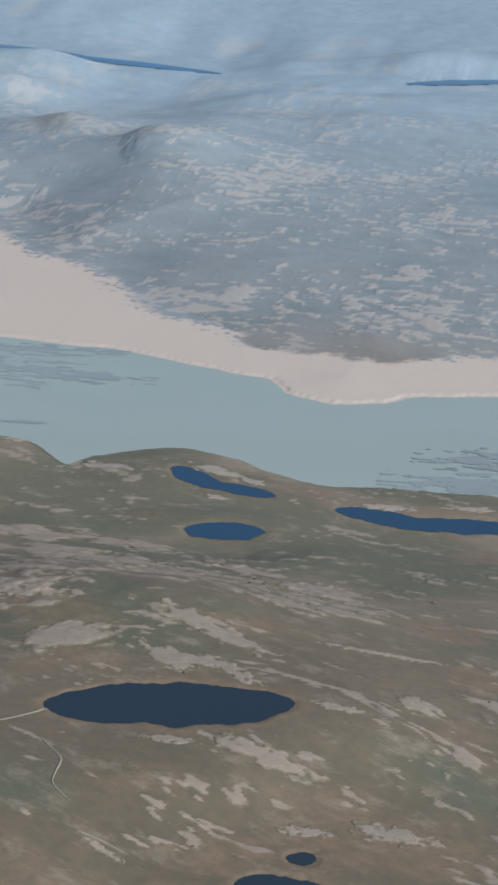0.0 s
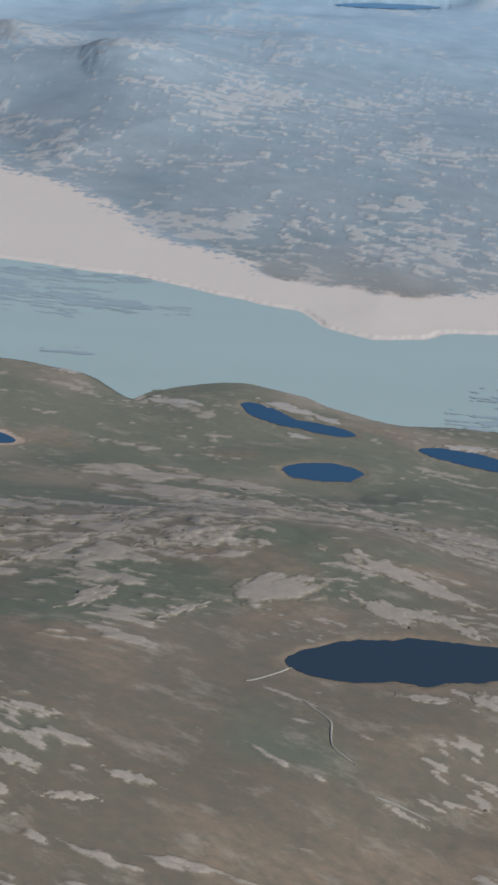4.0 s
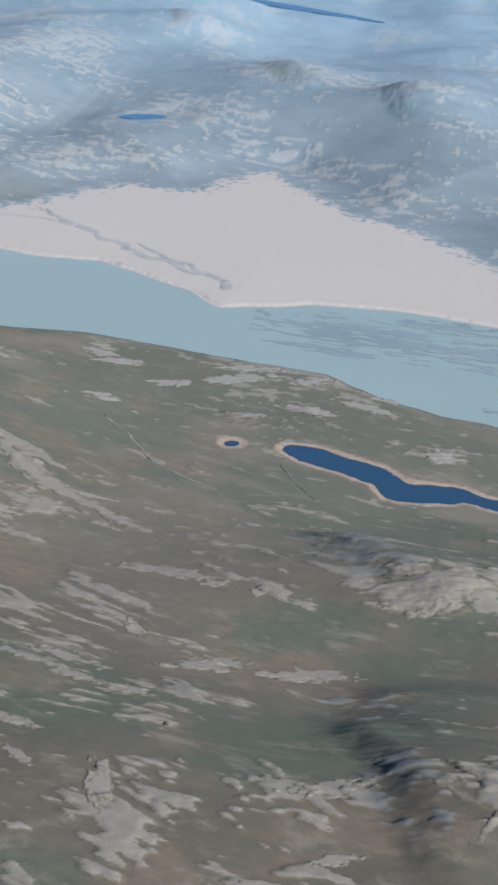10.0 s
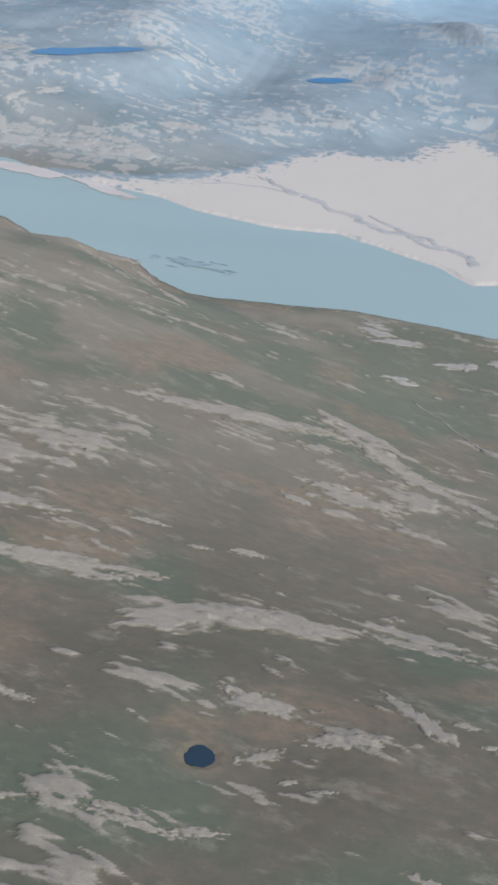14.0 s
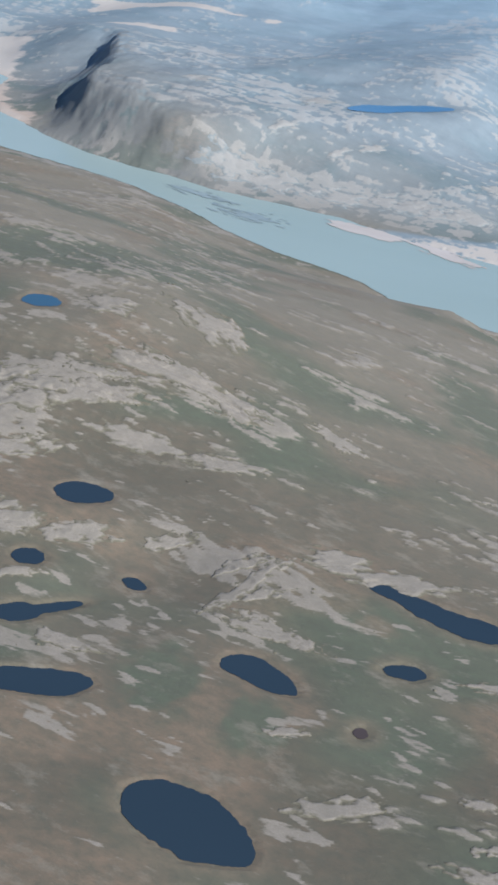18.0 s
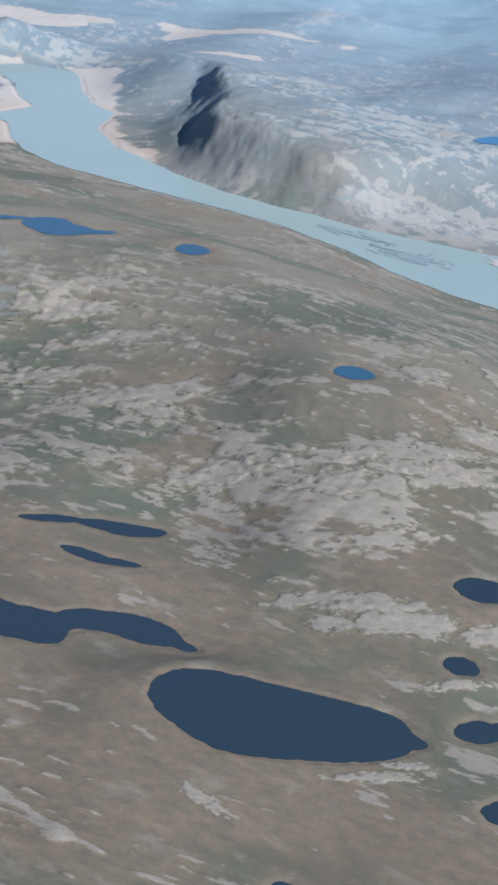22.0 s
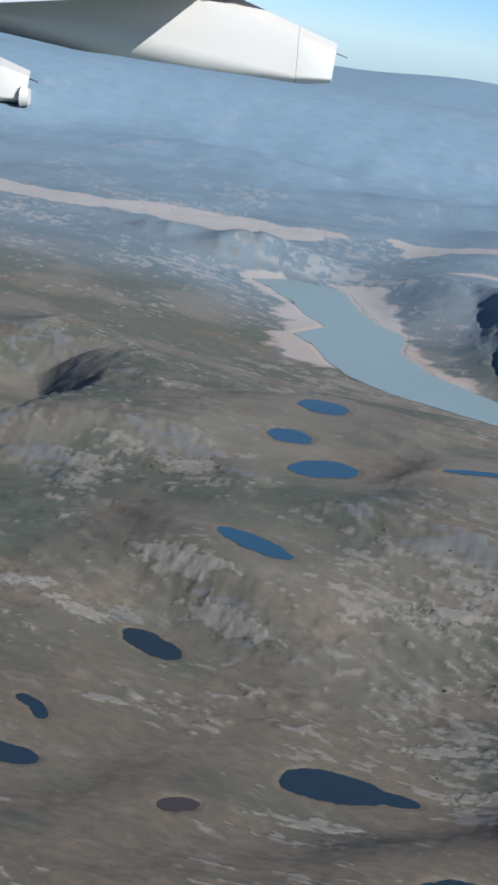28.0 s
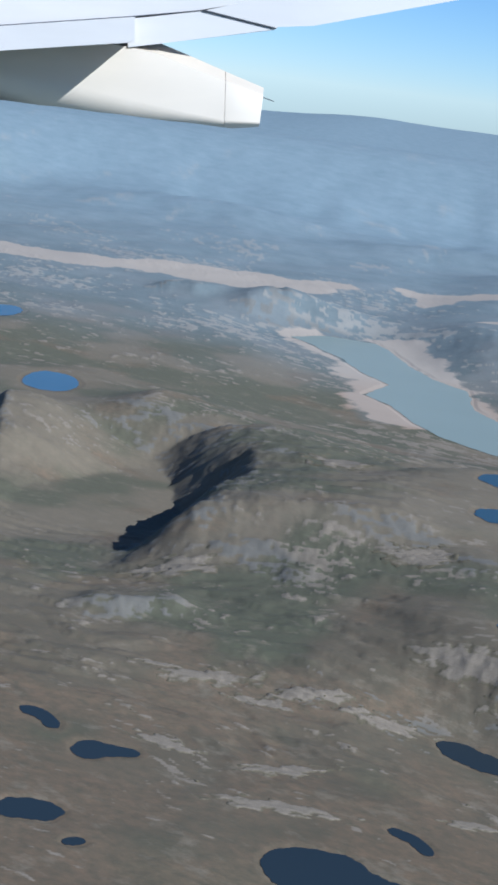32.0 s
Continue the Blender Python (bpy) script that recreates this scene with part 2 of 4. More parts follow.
FAR_HILLS = [(-850, 1180, 10, 120, 40, -6), (-650, 1100, 9, 110, 36, 4), (-480, 1450, 13, 170, 60, 6), (-760, 1560, 14, 200, 60, -4), (-330, 1700, 16, 220, 70, 3), (-695, 400, -7, 28, 55, 0), (-120, 1010, 9, 60, 34, 0), (-330, 990, 10, 50, 36, 12), (-20, 1240, 14, 120, 50, 0), (-560, 1000, 7, 60, 26, -8)]
HILLS += FAR_HILLS
# bare rock ribs: x, y, half length, half width, lean
RIBS_A = [(-61.3, 210.4, 9.3, 4.9, 20), (-94.9, 302.2, 15.2, 7.8, 4), (-70.4, 277.9, 16.3, 7.0, 168), (-40.1, 280.4, 13.5, 4.8, 148), (-22.6, 269.9, 13.7, 4.6, 166),
          (-33.7, 218.3, 10.3, 2.9, 153), (-38.9, 208.6, 11.1, 2.2, 169), (-6.0, 226.3, 14.3, 1.2, 9), (-21.4, 183.4, 10.8, 2.6, 166), (-11.7, 199.0, 5.5, 1.2, 178),
          (1.4, 206.5, 5.1, 3.2, 172), (-36.5, 183.5, 5.2, 1.2, 3), (-13.7, 171.2, 4.9, 1.2, 4), (-0.7, 173.2, 7.3, 2.2, 179), (-40.7, 158.6, 4.4, 0.7, 159)]
RIBS_B = [(-129.6, 170.8, 5.3, 2.6, 143), (-121.1, 155.0, 4.7, 1.6, 3), (-93.1, 161.6, 5.7, 1.4, 4), (-115.5, 161.9, 3.1, 1.8, 171), (-92.5, 150.3, 4.7, 1.5, 172),
          (-121.4, 139.6, 5.5, 2.7, 173), (-98.3, 141.2, 7.5, 2.1, 179), (-84.4, 146.1, 4.3, 1.0, 12), (-77.7, 152.3, 4.3, 1.4, 176), (-60.8, 210.4, 4.7, 3.1, 31),
          (-75.3, 200.9, 6.1, 1.3, 45), (-90.8, 201.6, 7.1, 1.4, 46)]
RIBS_C = [(-140.5, 154.8, 8.4, 5.6, 142), (-162.0, 155.5, 5.3, 1.5, 22), (-183.0, 198.0, 5.0, 2.6, 19), (-166.5, 200.3, 6.5, 2.2, 12), (-198.5, 204.8, 3.8, 1.7, 124),
          (-190.4, 191.8, 1.6, 1.2, 21), (-179.9, 226.6, 2.3, 1.8, 33), (-188.6, 228.0, 3.1, 1.5, 8), (-200.1, 232.0, 9.6, 2.2, 2), (-161.1, 142.4, 4.2, 1.2, 24),
          (-194.2, 178.1, 5.0, 2.4, 6)]
RIBS_D = [(-270.6, 276.3, 26.0, 3.9, 16), (-242.5, 289.6, 16.1, 5.2, 150), (-244.9, 249.6, 7.7, 2.7, 4), (-236.5, 246.8, 7.6, 2.4, 179), (-225.0, 267.4, 9.3, 2.7, 179),
          (-250.7, 238.8, 4.0, 2.2, 162), (-272.6, 209.4, 3.9, 1.0, 4), (-262.8, 204.6, 2.3, 0.8, 10), (-255.3, 207.3, 3.8, 1.5, 10), (-269.2, 190.9, 4.8, 1.2, 10),
          (-261.6, 179.5, 9.2, 5.0, 21), (-242.8, 184.8, 10.2, 4.4, 4), (-226.5, 186.4, 9.5, 1.9, 173), (-210.8, 183.7, 9.3, 1.5, 166), (-202.3, 179.9, 4.8, 1.8, 172)]
RIBS_E = [(-245.6, 160.4, 6.8, 1.7, 157), (-232.8, 154.2, 6.2, 1.3, 10), (-222.5, 160.8, 5.6, 1.8, 134), (-243.5, 149.4, 4.0, 1.3, 27), (-218.2, 162.9, 2.3, 0.9, 172),
          (-206.7, 161.3, 4.5, 1.4, 164), (-248.2, 133.3, 3.7, 1.1, 5), (-214.7, 158.4, 1.9, 0.7, 20), (-203.4, 152.8, 3.7, 1.0, 148), (-239.2, 145.1, 1.4, 0.7, 19),
          (-234.9, 143.9, 2.1, 0.5, 10), (-220.5, 130.8, 4.6, 0.9, 160), (-250.9, 270.8, 4.8, 3.0, 174)]
RIBS_F = [(-320.9, 201.7, 10.4, 3.3, 7), (-295.3, 204.6, 13.2, 2.5, 3), (-282.8, 189.7, 15.7, 2.9, 4), (-310.2, 241.4, 3.8, 1.0, 14), (-295.3, 146.6, 5.8, 1.3, 17),
          (-295.4, 140.7, 8.1, 2.3, 177), (-275.8, 134.2, 8.1, 1.1, 6), (-285.7, 136.3, 6.2, 2.0, 156), (-292.2, 127.1, 6.5, 2.7, 20), (-300.5, 154.0, 3.1, 1.4, 3),
          (-277.7, 153.6, 3.9, 1.0, 168), (-258.3, 134.9, 4.0, 1.0, 170), (-302.3, 179.7, 5.1, 1.5, 14)]
RIBS_G = [(-373.2, 247.6, 8.8, 4.4, 154), (-363.8, 242.6, 9.0, 2.8, 150), (-342.3, 245.9, 7.3, 2.4, 161), (-331.6, 202.6, 5.3, 3.5, 174), (-337.5, 180.3, 9.2, 1.5, 170),
          (-363.2, 166.8, 5.9, 2.0, 170), (-393.6, 194.4, 10.1, 3.0, 12), (-384.4, 191.2, 5.4, 1.8, 19), (-358.3, 198.1, 4.7, 2.3, 33), (-340.4, 188.5, 4.5, 1.6, 30),
          (-345.6, 195.2, 5.9, 1.9, 40), (-317.5, 146.9, 7.1, 2.3, 22), (-327.5, 158.6, 3.7, 1.1, 19), (-395.7, 231.5, 9.4, 2.6, 12), (-389.9, 239.4, 6.4, 2.5, 6),
          (-380.6, 159.5, 4.3, 1.2, 19), (-374.9, 275.2, 8.9, 4.5, 128)]
RIBS_H = [(-384.6, 155.2, 8.3, 1.4, 22), (-403.7, 142.8, 5.6, 1.3, 159), (-377.3, 179.5, 5.9, 1.3, 21), (-363.9, 166.3, 3.8, 1.6, 9), (-398.4, 188.6, 4.3, 2.4, 6),
          (-391.3, 188.7, 2.7, 1.1, 30), (-383.8, 190.4, 4.5, 1.6, 166)]
RIBS_I = [(-523.5, 192.7, 12.0, 2.6, 14), (-500.2, 213.8, 5.9, 2.0, 26), (-477.4, 254.1, 6.7, 2.7, 24), (-480.4, 190.2, 5.7, 1.8, 40)]
RIBS_J = [(-624.8, 220.1, 8.2, 2.5, 170), (-612.4, 244.6, 8.2, 1.8, 180), (-601.3, 205.3, 12.7, 2.4, 8), (-636.4, 251.4, 6.0, 2.0, 6), (-569.0, 215.4, 5.9, 2.0, 13),
          (-588.5, 247.3, 5.6, 2.1, 12)]
RIBS_K = [(-454.4, 542.6, 14.1, 10.0, 175), (-434.5, 540.1, 12.4, 9.1, 155), (-408.8, 540.6, 13.9, 7.8, 172), (-391.7, 545.9, 11.2, 9.0, 178), (-377.6, 544.0, 13.7, 9.5, 168),
          (-357.5, 545.2, 13.1, 8.9, 5), (-350.4, 583.0, 12.7, 7.4, 38), (-407.5, 586.9, 9.3, 4.2, 58), (-418.5, 573.1, 7.4, 3.3, 57), (-444.3, 576.5, 9.0, 4.3, 60),
          (-495.9, 621.3, 10.7, 7.6, 42), (-445.2, 630.9, 11.0, 7.4, 44)]
RIBS_L = [(-247.8, 391.3, 7.1, 3.7, 168), (-239.4, 385.6, 6.6, 3.3, 8), (-220.2, 375.7, 3.9, 3.3, 63), (-210.1, 382.6, 6.8, 4.0, 30), (-202.4, 396.2, 13.5, 2.9, 15),
          (-183.3, 393.1, 9.6, 3.3, 39), (-236.5, 350.1, 5.5, 2.0, 24), (-199.0, 358.1, 7.0, 2.5, 15), (-166.6, 376.6, 11.9, 3.3, 161), (-145.9, 345.9, 7.3, 3.4, 175),
          (-183.2, 367.6, 9.5, 3.4, 174)]
RIBS_N = [(-91, 359, 9, 4, 165), (-60, 361, 10, 4.2, 158), (-49, 356, 5, 2.6, 160), (-12, 347.5, 9, 2.6, 5), (10, 352, 8, 2.4, 12), (-57, 342.5, 4, 1.8, 165), (-146, 343, 5, 3, 20), (-162, 386, 6, 2.6, 0),
          (-123, 375.5, 5, 2, 170), (-272, 366.5, 7, 2.4, 158), (-241, 386, 10, 3.2, 15), (-248, 397, 6, 2.6, 160), (-238, 352.5, 6, 2.4, 35), (-224, 375, 7, 3, 20), (-204, 387, 12, 3.6, 30)]
RIBS_M = [(-334.3, 421.9, 11.3, 4.9, 173), (-320.5, 406.1, 12.4, 2.3, 126), (-302.7, 364.2, 8.9, 2.3, 134)]
# broad slabs of bare rock
SLABS_A = [(-85.4, 283.5, 16.4, 9.6, 165), (-72.0, 300.6, 15.7, 5.4, 167), (-59.5, 212.0, 8.6, 5.4, 36), (-22.4, 263.8, 13.3, 5.5, 163), (-41.2, 223.3, 12.1, 3.5, 159),
           (-42.0, 208.4, 7.1, 2.8, 141), (-71.8, 227.8, 10.5, 2.2, 1), (-30.8, 206.4, 7.8, 1.9, 145)]
SLABS_B = [(-135.7, 240.1, 14.3, 6.8, 170), (-116.6, 251.5, 14.2, 5.8, 160), (-130.1, 225.9, 12.2, 2.5, 15), (-89.9, 246.6, 9.8, 5.3, 172), (-99.5, 223.8, 13.4, 2.4, 41),
           (-75.3, 230.7, 12.5, 2.0, 25), (-90.6, 203.5, 6.9, 2.4, 61), (-102.4, 144.9, 7.7, 3.3, 13), (-117.3, 139.3, 5.5, 3.1, 172), (-109.3, 150.3, 7.2, 1.6, 12)]
SLABS_C = [(-229.7, 268.5, 18.5, 3.9, 141), (-213.4, 257.8, 15.4, 2.3, 142), (-196.9, 230.9, 11.7, 2.1, 173), (-206.9, 187.4, 9.2, 2.1, 169), (-183.9, 195.7, 6.6, 2.9, 29),
           (-171.0, 197.6, 7.3, 2.0, 12), (-148.6, 227.7, 7.4, 3.5, 23), (-162.5, 156.5, 6.9, 1.6, 21), (-191.7, 149.5, 6.3, 2.1, 103)]
SLABS_D = [(-380.2, 246.1, 13.2, 6.1, 179), (-363.7, 245.1, 9.5, 3.4, 160), (-384.1, 233.9, 10.4, 3.1, 20), (-380.2, 274.1, 12.8, 5.0, 142), (-407.0, 231.5, 9.4, 4.3, 20),
           (-395.3, 211.7, 10.8, 3.1, 32), (-372.8, 224.0, 11.4, 3.2, 175), (-357.9, 223.4, 8.9, 2.7, 8), (-386.9, 191.8, 10.0, 3.3, 12), (-372.5, 193.6, 7.2, 2.9, 19),
           (-342.8, 190.8, 12.2, 1.7, 63), (-335.7, 181.6, 9.6, 1.5, 161), (-331.3, 203.4, 5.3, 4.5, 17), (-342.9, 245.2, 7.3, 1.9, 134), (-397.6, 267.1, 7.1, 4.7, 179)]
SLABS_E = [(-471.8, 255.4, 12.1, 4.0, 9), (-493.7, 248.4, 12.2, 3.2, 22), (-446.4, 244.1, 9.3, 3.6, 176), (-509.1, 225.7, 9.4, 2.3, 14), (-476.6, 218.2, 9.9, 2.1, 21),
           (-478.5, 280.1, 12.3, 4.2, 25), (-515.5, 264.5, 11.8, 3.2, 14)]
SLABS_F = [(-574.2, 263.9, 13.7, 4.0, 166), (-557.5, 251.9, 14.7, 2.9, 157), (-588.9, 246.9, 10.3, 3.1, 0), (-625.4, 250.2, 11.8, 4.0, 12), (-603.9, 250.0, 10.4, 3.3, 12),
           (-602.4, 220.2, 9.4, 2.7, 24), (-591.2, 312.8, 11.3, 5.8, 172), (-623.3, 390.4, 11.5, 7.9, 151), (-649.9, 305.5, 12.7, 5.7, 10)]
SLABS_G = [(-266.3, 279.2, 24.3, 5.3, 14), (-239.5, 279.9, 14.1, 4.4, 135), (-241.5, 246.0, 9.7, 4.8, 179), (-253.8, 182.7, 19.3, 4.4, 5), (-226.3, 190.1, 12.8, 2.2, 171),
           (-281.7, 188.0, 13.5, 2.3, 177), (-245.3, 160.1, 6.9, 2.8, 172), (-226.2, 164.4, 5.5, 1.5, 132), (-233.9, 154.6, 5.8, 1.2, 5), (-256.0, 133.1, 7.6, 0.9, 168)]
SLABS_H = [(-150.8, 232.5, 12.6, 8.9, 24), (-98.7, 238.6, 11.6, 4.0, 8), (-117.4, 226.7, 11.1, 3.3, 7), (-135.0, 152.4, 9.9, 4.6, 35), (-113.6, 158.8, 4.4, 2.0, 177)]
SLABS_I = [(-449.3, 250.1, 20.0, 4.7, 19), (-425.6, 226.2, 12.2, 3.8, 19), (-402.1, 224.7, 12.7, 3.7, 11), (-389.2, 231.6, 7.7, 3.9, 38), (-390.5, 191.0, 8.8, 2.7, 22),
           (-402.5, 193.6, 9.7, 2.1, 18), (-479.6, 281.5, 15.0, 3.8, 10), (-464.4, 271.4, 16.7, 3.5, 19)]
RIBS = RIBS_A + RIBS_B + RIBS_C + RIBS_D + RIBS_E + RIBS_F + RIBS_G + RIBS_H + RIBS_I + RIBS_J + RIBS_K + RIBS_L + RIBS_M + RIBS_N + SLABS_A + SLABS_B + SLABS_C + SLABS_D + SLABS_E + SLABS_F + SLABS_G + SLABS_H + SLABS_I
ROCKY_SPOTS = [(-240, 845, 34, 60, 0), (-150, 775, 50, 24, 0), (-90, 800, 50, 26, 0), (-335, 990, 40, 40, 0), (-60, 900, 70, 26, 0), (-680, 758, 70, 18, 5), (-30, 560, 60, 40, 170), (-530, 600, 22, 60, 100), (-505, 552, 30, 16, 160), (-440, 545, 50, 18, 5), (-57.3, 271.1, 44.9, 25.2, 158), (-99.9, 229.2, 46.1, 15.3, 10), (-140.6, 153.0, 10.1, 8.6, 116), (-149.6, 234.8, 20.7, 10.1, 11), (-372.0, 244.3, 24.7, 19.1, 1), (-398.0, 223.9, 20.9, 14.4, 41), (-345.4, 195.1, 19.5, 6.3, 20), (-193.6, 394.0, 38.3, 8.3, 169), (-393.0, 546.1, 75.7, 30.8, 3), (-346.1, 579.1, 65.8, 36.7, 46), (-411.4, 227.2, 27.0, 19.9, 36), (-483.7, 223.4, 31.6, 14.9, 36), (-511.0, 282.1, 37.3, 19.2, 27), (-603.0, 308.2, 32.7, 20.5, 56), (-658.8, 273.4, 16.2, 6.8, 18)]
RUST_SPOTS = [(-240, 303, 14, 8, 150), (-222, 300, 8, 5, 160), (-226, 358, 4, 13, 0), (-232, 231, 15, 6, 175), (-264, 386, 6, 5, 0), (-186, 168, 4, 9, 20), (-224.3, 282.2, 9.6, 7.7, 128), (-223.8, 219.1, 12.7, 6.0, 180), (-253.8, 337.4, 14.6, 5.5, 94), (-222.5, 288.4, 14.3, 11.3, 97), (-181.2, 133.7, 6.0, 5.9, 142), (-22.7, 163.2, 9.7, 5.0, 13), (11.2, 223.8, 6.4, 4.9, 35), (-339.8, 159.0, 7.6, 4.5, 97), (-369.1, 139.2, 7.7, 5.6, 27), (-442.1, 154.1, 12.8, 6.3, 27), (-538.8, 214.4, 11.2, 6.4, 34), (-253.9, 154.1, 5.2, 3.7, 20), (-630.8, 193.1, 18.7, 10.9, 29), (-321.7, 187.7, 3.6, 2.5, 158), (-397.4, 152.4, 9.0, 3.7, 26)]
GREEN_SPOTS = [(-168, 172, 15, 8, 10), (-200, 372, 66, 20, 176), (-172, 215, 14, 9, 30), (-179.5, 288.3, 20.8, 13.6, 151), (-168.6, 162.2, 13.0, 5.9, 18), (-455.6, 233.2, 18.7, 12.0, 41), (-487.8, 233.8, 22.6, 13.0, 42), (-321.6, 293.4, 26.3, 9.5, 107), (-347.4, 163.7, 8.6, 5.8, 114), (-331.9, 158.4, 6.5, 4.9, 77), (-93.9, 197.9, 18.4, 6.9, 16), (-618.3, 275.9, 21.1, 14.0, 85), (-84.6, 339.5, 23.9, 9.2, 172)]
GRASS_SPOTS = [(-452, 172, 42, 20, -14), (-436, 194, 20, 7, -14), (-168, 170, 18, 11, 10), (-160, 205, 24, 11, 10), (-118, 192, 30, 11, 10), (-80, 178, 26, 9, 10), (-232, 228, 18, 6, 175), (-238, 304, 20, 12, 150)]
RIVER = 0.0


# ---- the shape of the land ----
LZ_STEP = 8.0
gx, gy = np.meshgrid(np.arange(-1200, 400, LZ_STEP), np.arange(60, 1300, LZ_STEP))


def lattice(px, py):
    i = np.clip(np.searchsorted(LAT_X, px) - 1, 0, len(LAT_X) - 2)
    j = np.clip(np.searchsorted(LAT_Y, py) - 1, 0, len(LAT_Y) - 2)
    ax, ay, az = np.array(LAT_X, float), np.array(LAT_Y, float), np.array(LAT_Z, float)
    u, v = np.clip((px - ax[i]) / (ax[i + 1] - ax[i]), 0, 1), np.clip((py - ay[j]) / (ay[j + 1] - ay[j]), 0, 1)
    return (az[j, i] * (1 - u) + az[j, i + 1] * u) * (1 - v) + (az[j + 1, i] * (1 - u) + az[j + 1, i + 1] * u) * v


soft_land = lattice(gx, gy)
for _ in range(3):
    for axis in (0, 1):
        soft_land = (np.roll(soft_land, 1, axis) + 2 * soft_land + np.roll(soft_land, -1, axis)) / 4


def base_height(px, py):
    fx = np.clip((px + 1200) / LZ_STEP, 4, gx.shape[1] - 6)
    fy = np.clip((py - 60) / LZ_STEP, 4, gx.shape[0] - 6)
    i, j = fx.astype(int), fy.astype(int)
    u, v = fx - i, fy - j
    return (soft_land[j, i] * (1 - u) + soft_land[j, i + 1] * u) * (1 - v) + (soft_land[j + 1, i] * (1 - u) + soft_land[j + 1, i + 1] * u) * v


# steep faces: crest from, crest to, height, reach of the gentle side, reach of the steep side (to the left of the way)
SCARPS = [(-170, 745, -178, 785, 2, 44, 14), (-232, 806, -246, 852, 1.6, 40, 16), (-715, 764, -722, 784, 5, 34, 14), (-330, 975, -338, 1010, 2, 40, 16),
          (-533, 577, -561, 692, 12, 150, 19), (-519, 562, -522, 592, 7, 34, 6), (-486, 550, -506, 572, 9, 46, 14), (-466, 532, -480, 546, 5, 30, 8),
          (-646, 330, -651, 402, 14, 50, 24), (-651, 402, -664, 440, 12, 50, 26), (-664, 448, -705, 458, 7, 44, 18),
          (-489, 281, -524, 288, 1.7, 20, 6), (-520, 288, -558, 299, 1.8, 20, 6), (-508, 311, -540, 305, 1.3, 16, 5),
          (-147, 149, -158, 174, 2.0, 20, 8), (-150, 176, -153, 192, 2.2, 16, 12), (-147, 232, -157, 243, 2.0, 20, 9), (-156, 246, -168, 264, 1.8, 20, 10), (-541, 249, -566, 258, 0.8, 18, 9), (-580, 250, -606, 257, 0.8, 16, 9),
          (-574, 311, -607, 331, 1.8, 18, 8), (-618, 306, -648, 327, 2.0, 16, 8), (-642, 280, -658, 277, 2.2, 14, 7), (-634, 392, -642, 402, 2.2, 16, 7),
          (-735, 405, -748, 440, 5, 24, 6), (-690, 742, -730, 752, 5, 30, 16), (-770, 755, -785, 760, 4, 24, 12)]
STRIKE = radians(-14)


def scarp(px, py, x0, y0, x1, y1, up, gentle, steep):
    ex, ey = x1 - x0, y1 - y0
    size = math.hypot(ex, ey)
    ex, ey = ex / size, ey / size
    s = (px - x0) * ex + (py - y0) * ey
    ragged = 0.06 if up > 4 else 0.0
    broken = ragged * fbm(px / (0.9 * steep), py / (0.9 * steep), 4, 5, 0.6) + (0.5 if up > 4 else 0.28) * fbm(px / (3 * steep), py / (3 * steep), 2, 6)
    d = (px - x0) * -ey + (py - y0) * ex + steep * broken
    end = np.maximum(np.maximum(-s, s - size), 0)
    fade = np.exp(-((end / (0.35 * gentle)) ** 2))
    rise = np.where(d > 0, smooth(steep, 0, d), np.exp(-((d / gentle) ** 2)))
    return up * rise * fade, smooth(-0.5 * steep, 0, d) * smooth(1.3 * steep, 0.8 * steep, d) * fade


def along(px, py):
    """Coordinates along and across the grain of the bedrock."""
    wx = px + 9 * fbm(px / 60, py / 60, 2, 40)
    wy = py + 9 * fbm(px / 60, py / 60, 2, 50)
    c, s = math.cos(STRIKE), math.sin(STRIKE)
    return wx * c + wy * s, wy * c - wx * s


def forms(px, py):
    """The large forms of the land, and how hilly they are."""
    z = base_height(px, py)
    ds = ring_distance(px, py, SAND_EDGE + SAND_SHORE)
    low = smooth(-10, 110, ds)
    z = z * low + np.minimum(z, 1.5 + 0.05 * np.maximum(ds, 0)) * (1 - low)
    hilly = np.zeros(px.shape)
    for x, y, up, a, b, lean in HILLS:
        c, s = math.cos(radians(lean)), math.sin(radians(lean))
        u, v = (px - x) * c + (py - y) * s, (py - y) * c - (px - x) * s
        g = up * np.exp(-((u / a) ** 2) - (v / b) ** 2)
        z, hilly = z + g, hilly + g
    face = np.zeros(px.shape)
    crag = np.zeros(px.shape)
    for one in SCARPS:
        reach = 2.3 * one[5] + 2 * one[6] + math.hypot(one[2] - one[0], one[3] - one[1]) / 2
        k = (abs(px - (one[0] + one[2]) / 2) < reach) & (abs(py - (one[1] + one[3]) / 2) < reach)
        if k.any():
            rise, bare = scarp(px[k], py[k], *one)
            face[k], crag[k] = np.maximum(face[k], rise), np.maximum(crag[k], bare)
    return z + face, hilly + 0.7 * face, ds, crag


LAKE_X, LAKE_Y, LAKE_Z = (np.array([v[k] for v in [(lobe[0], lobe[1], l[0]) for l in LAKES for lobe in l[1:]]], float) for k in range(3))
LAKE_OFF = LAKE_Z + 0.3 - forms(LAKE_X, LAKE_Y)[0]


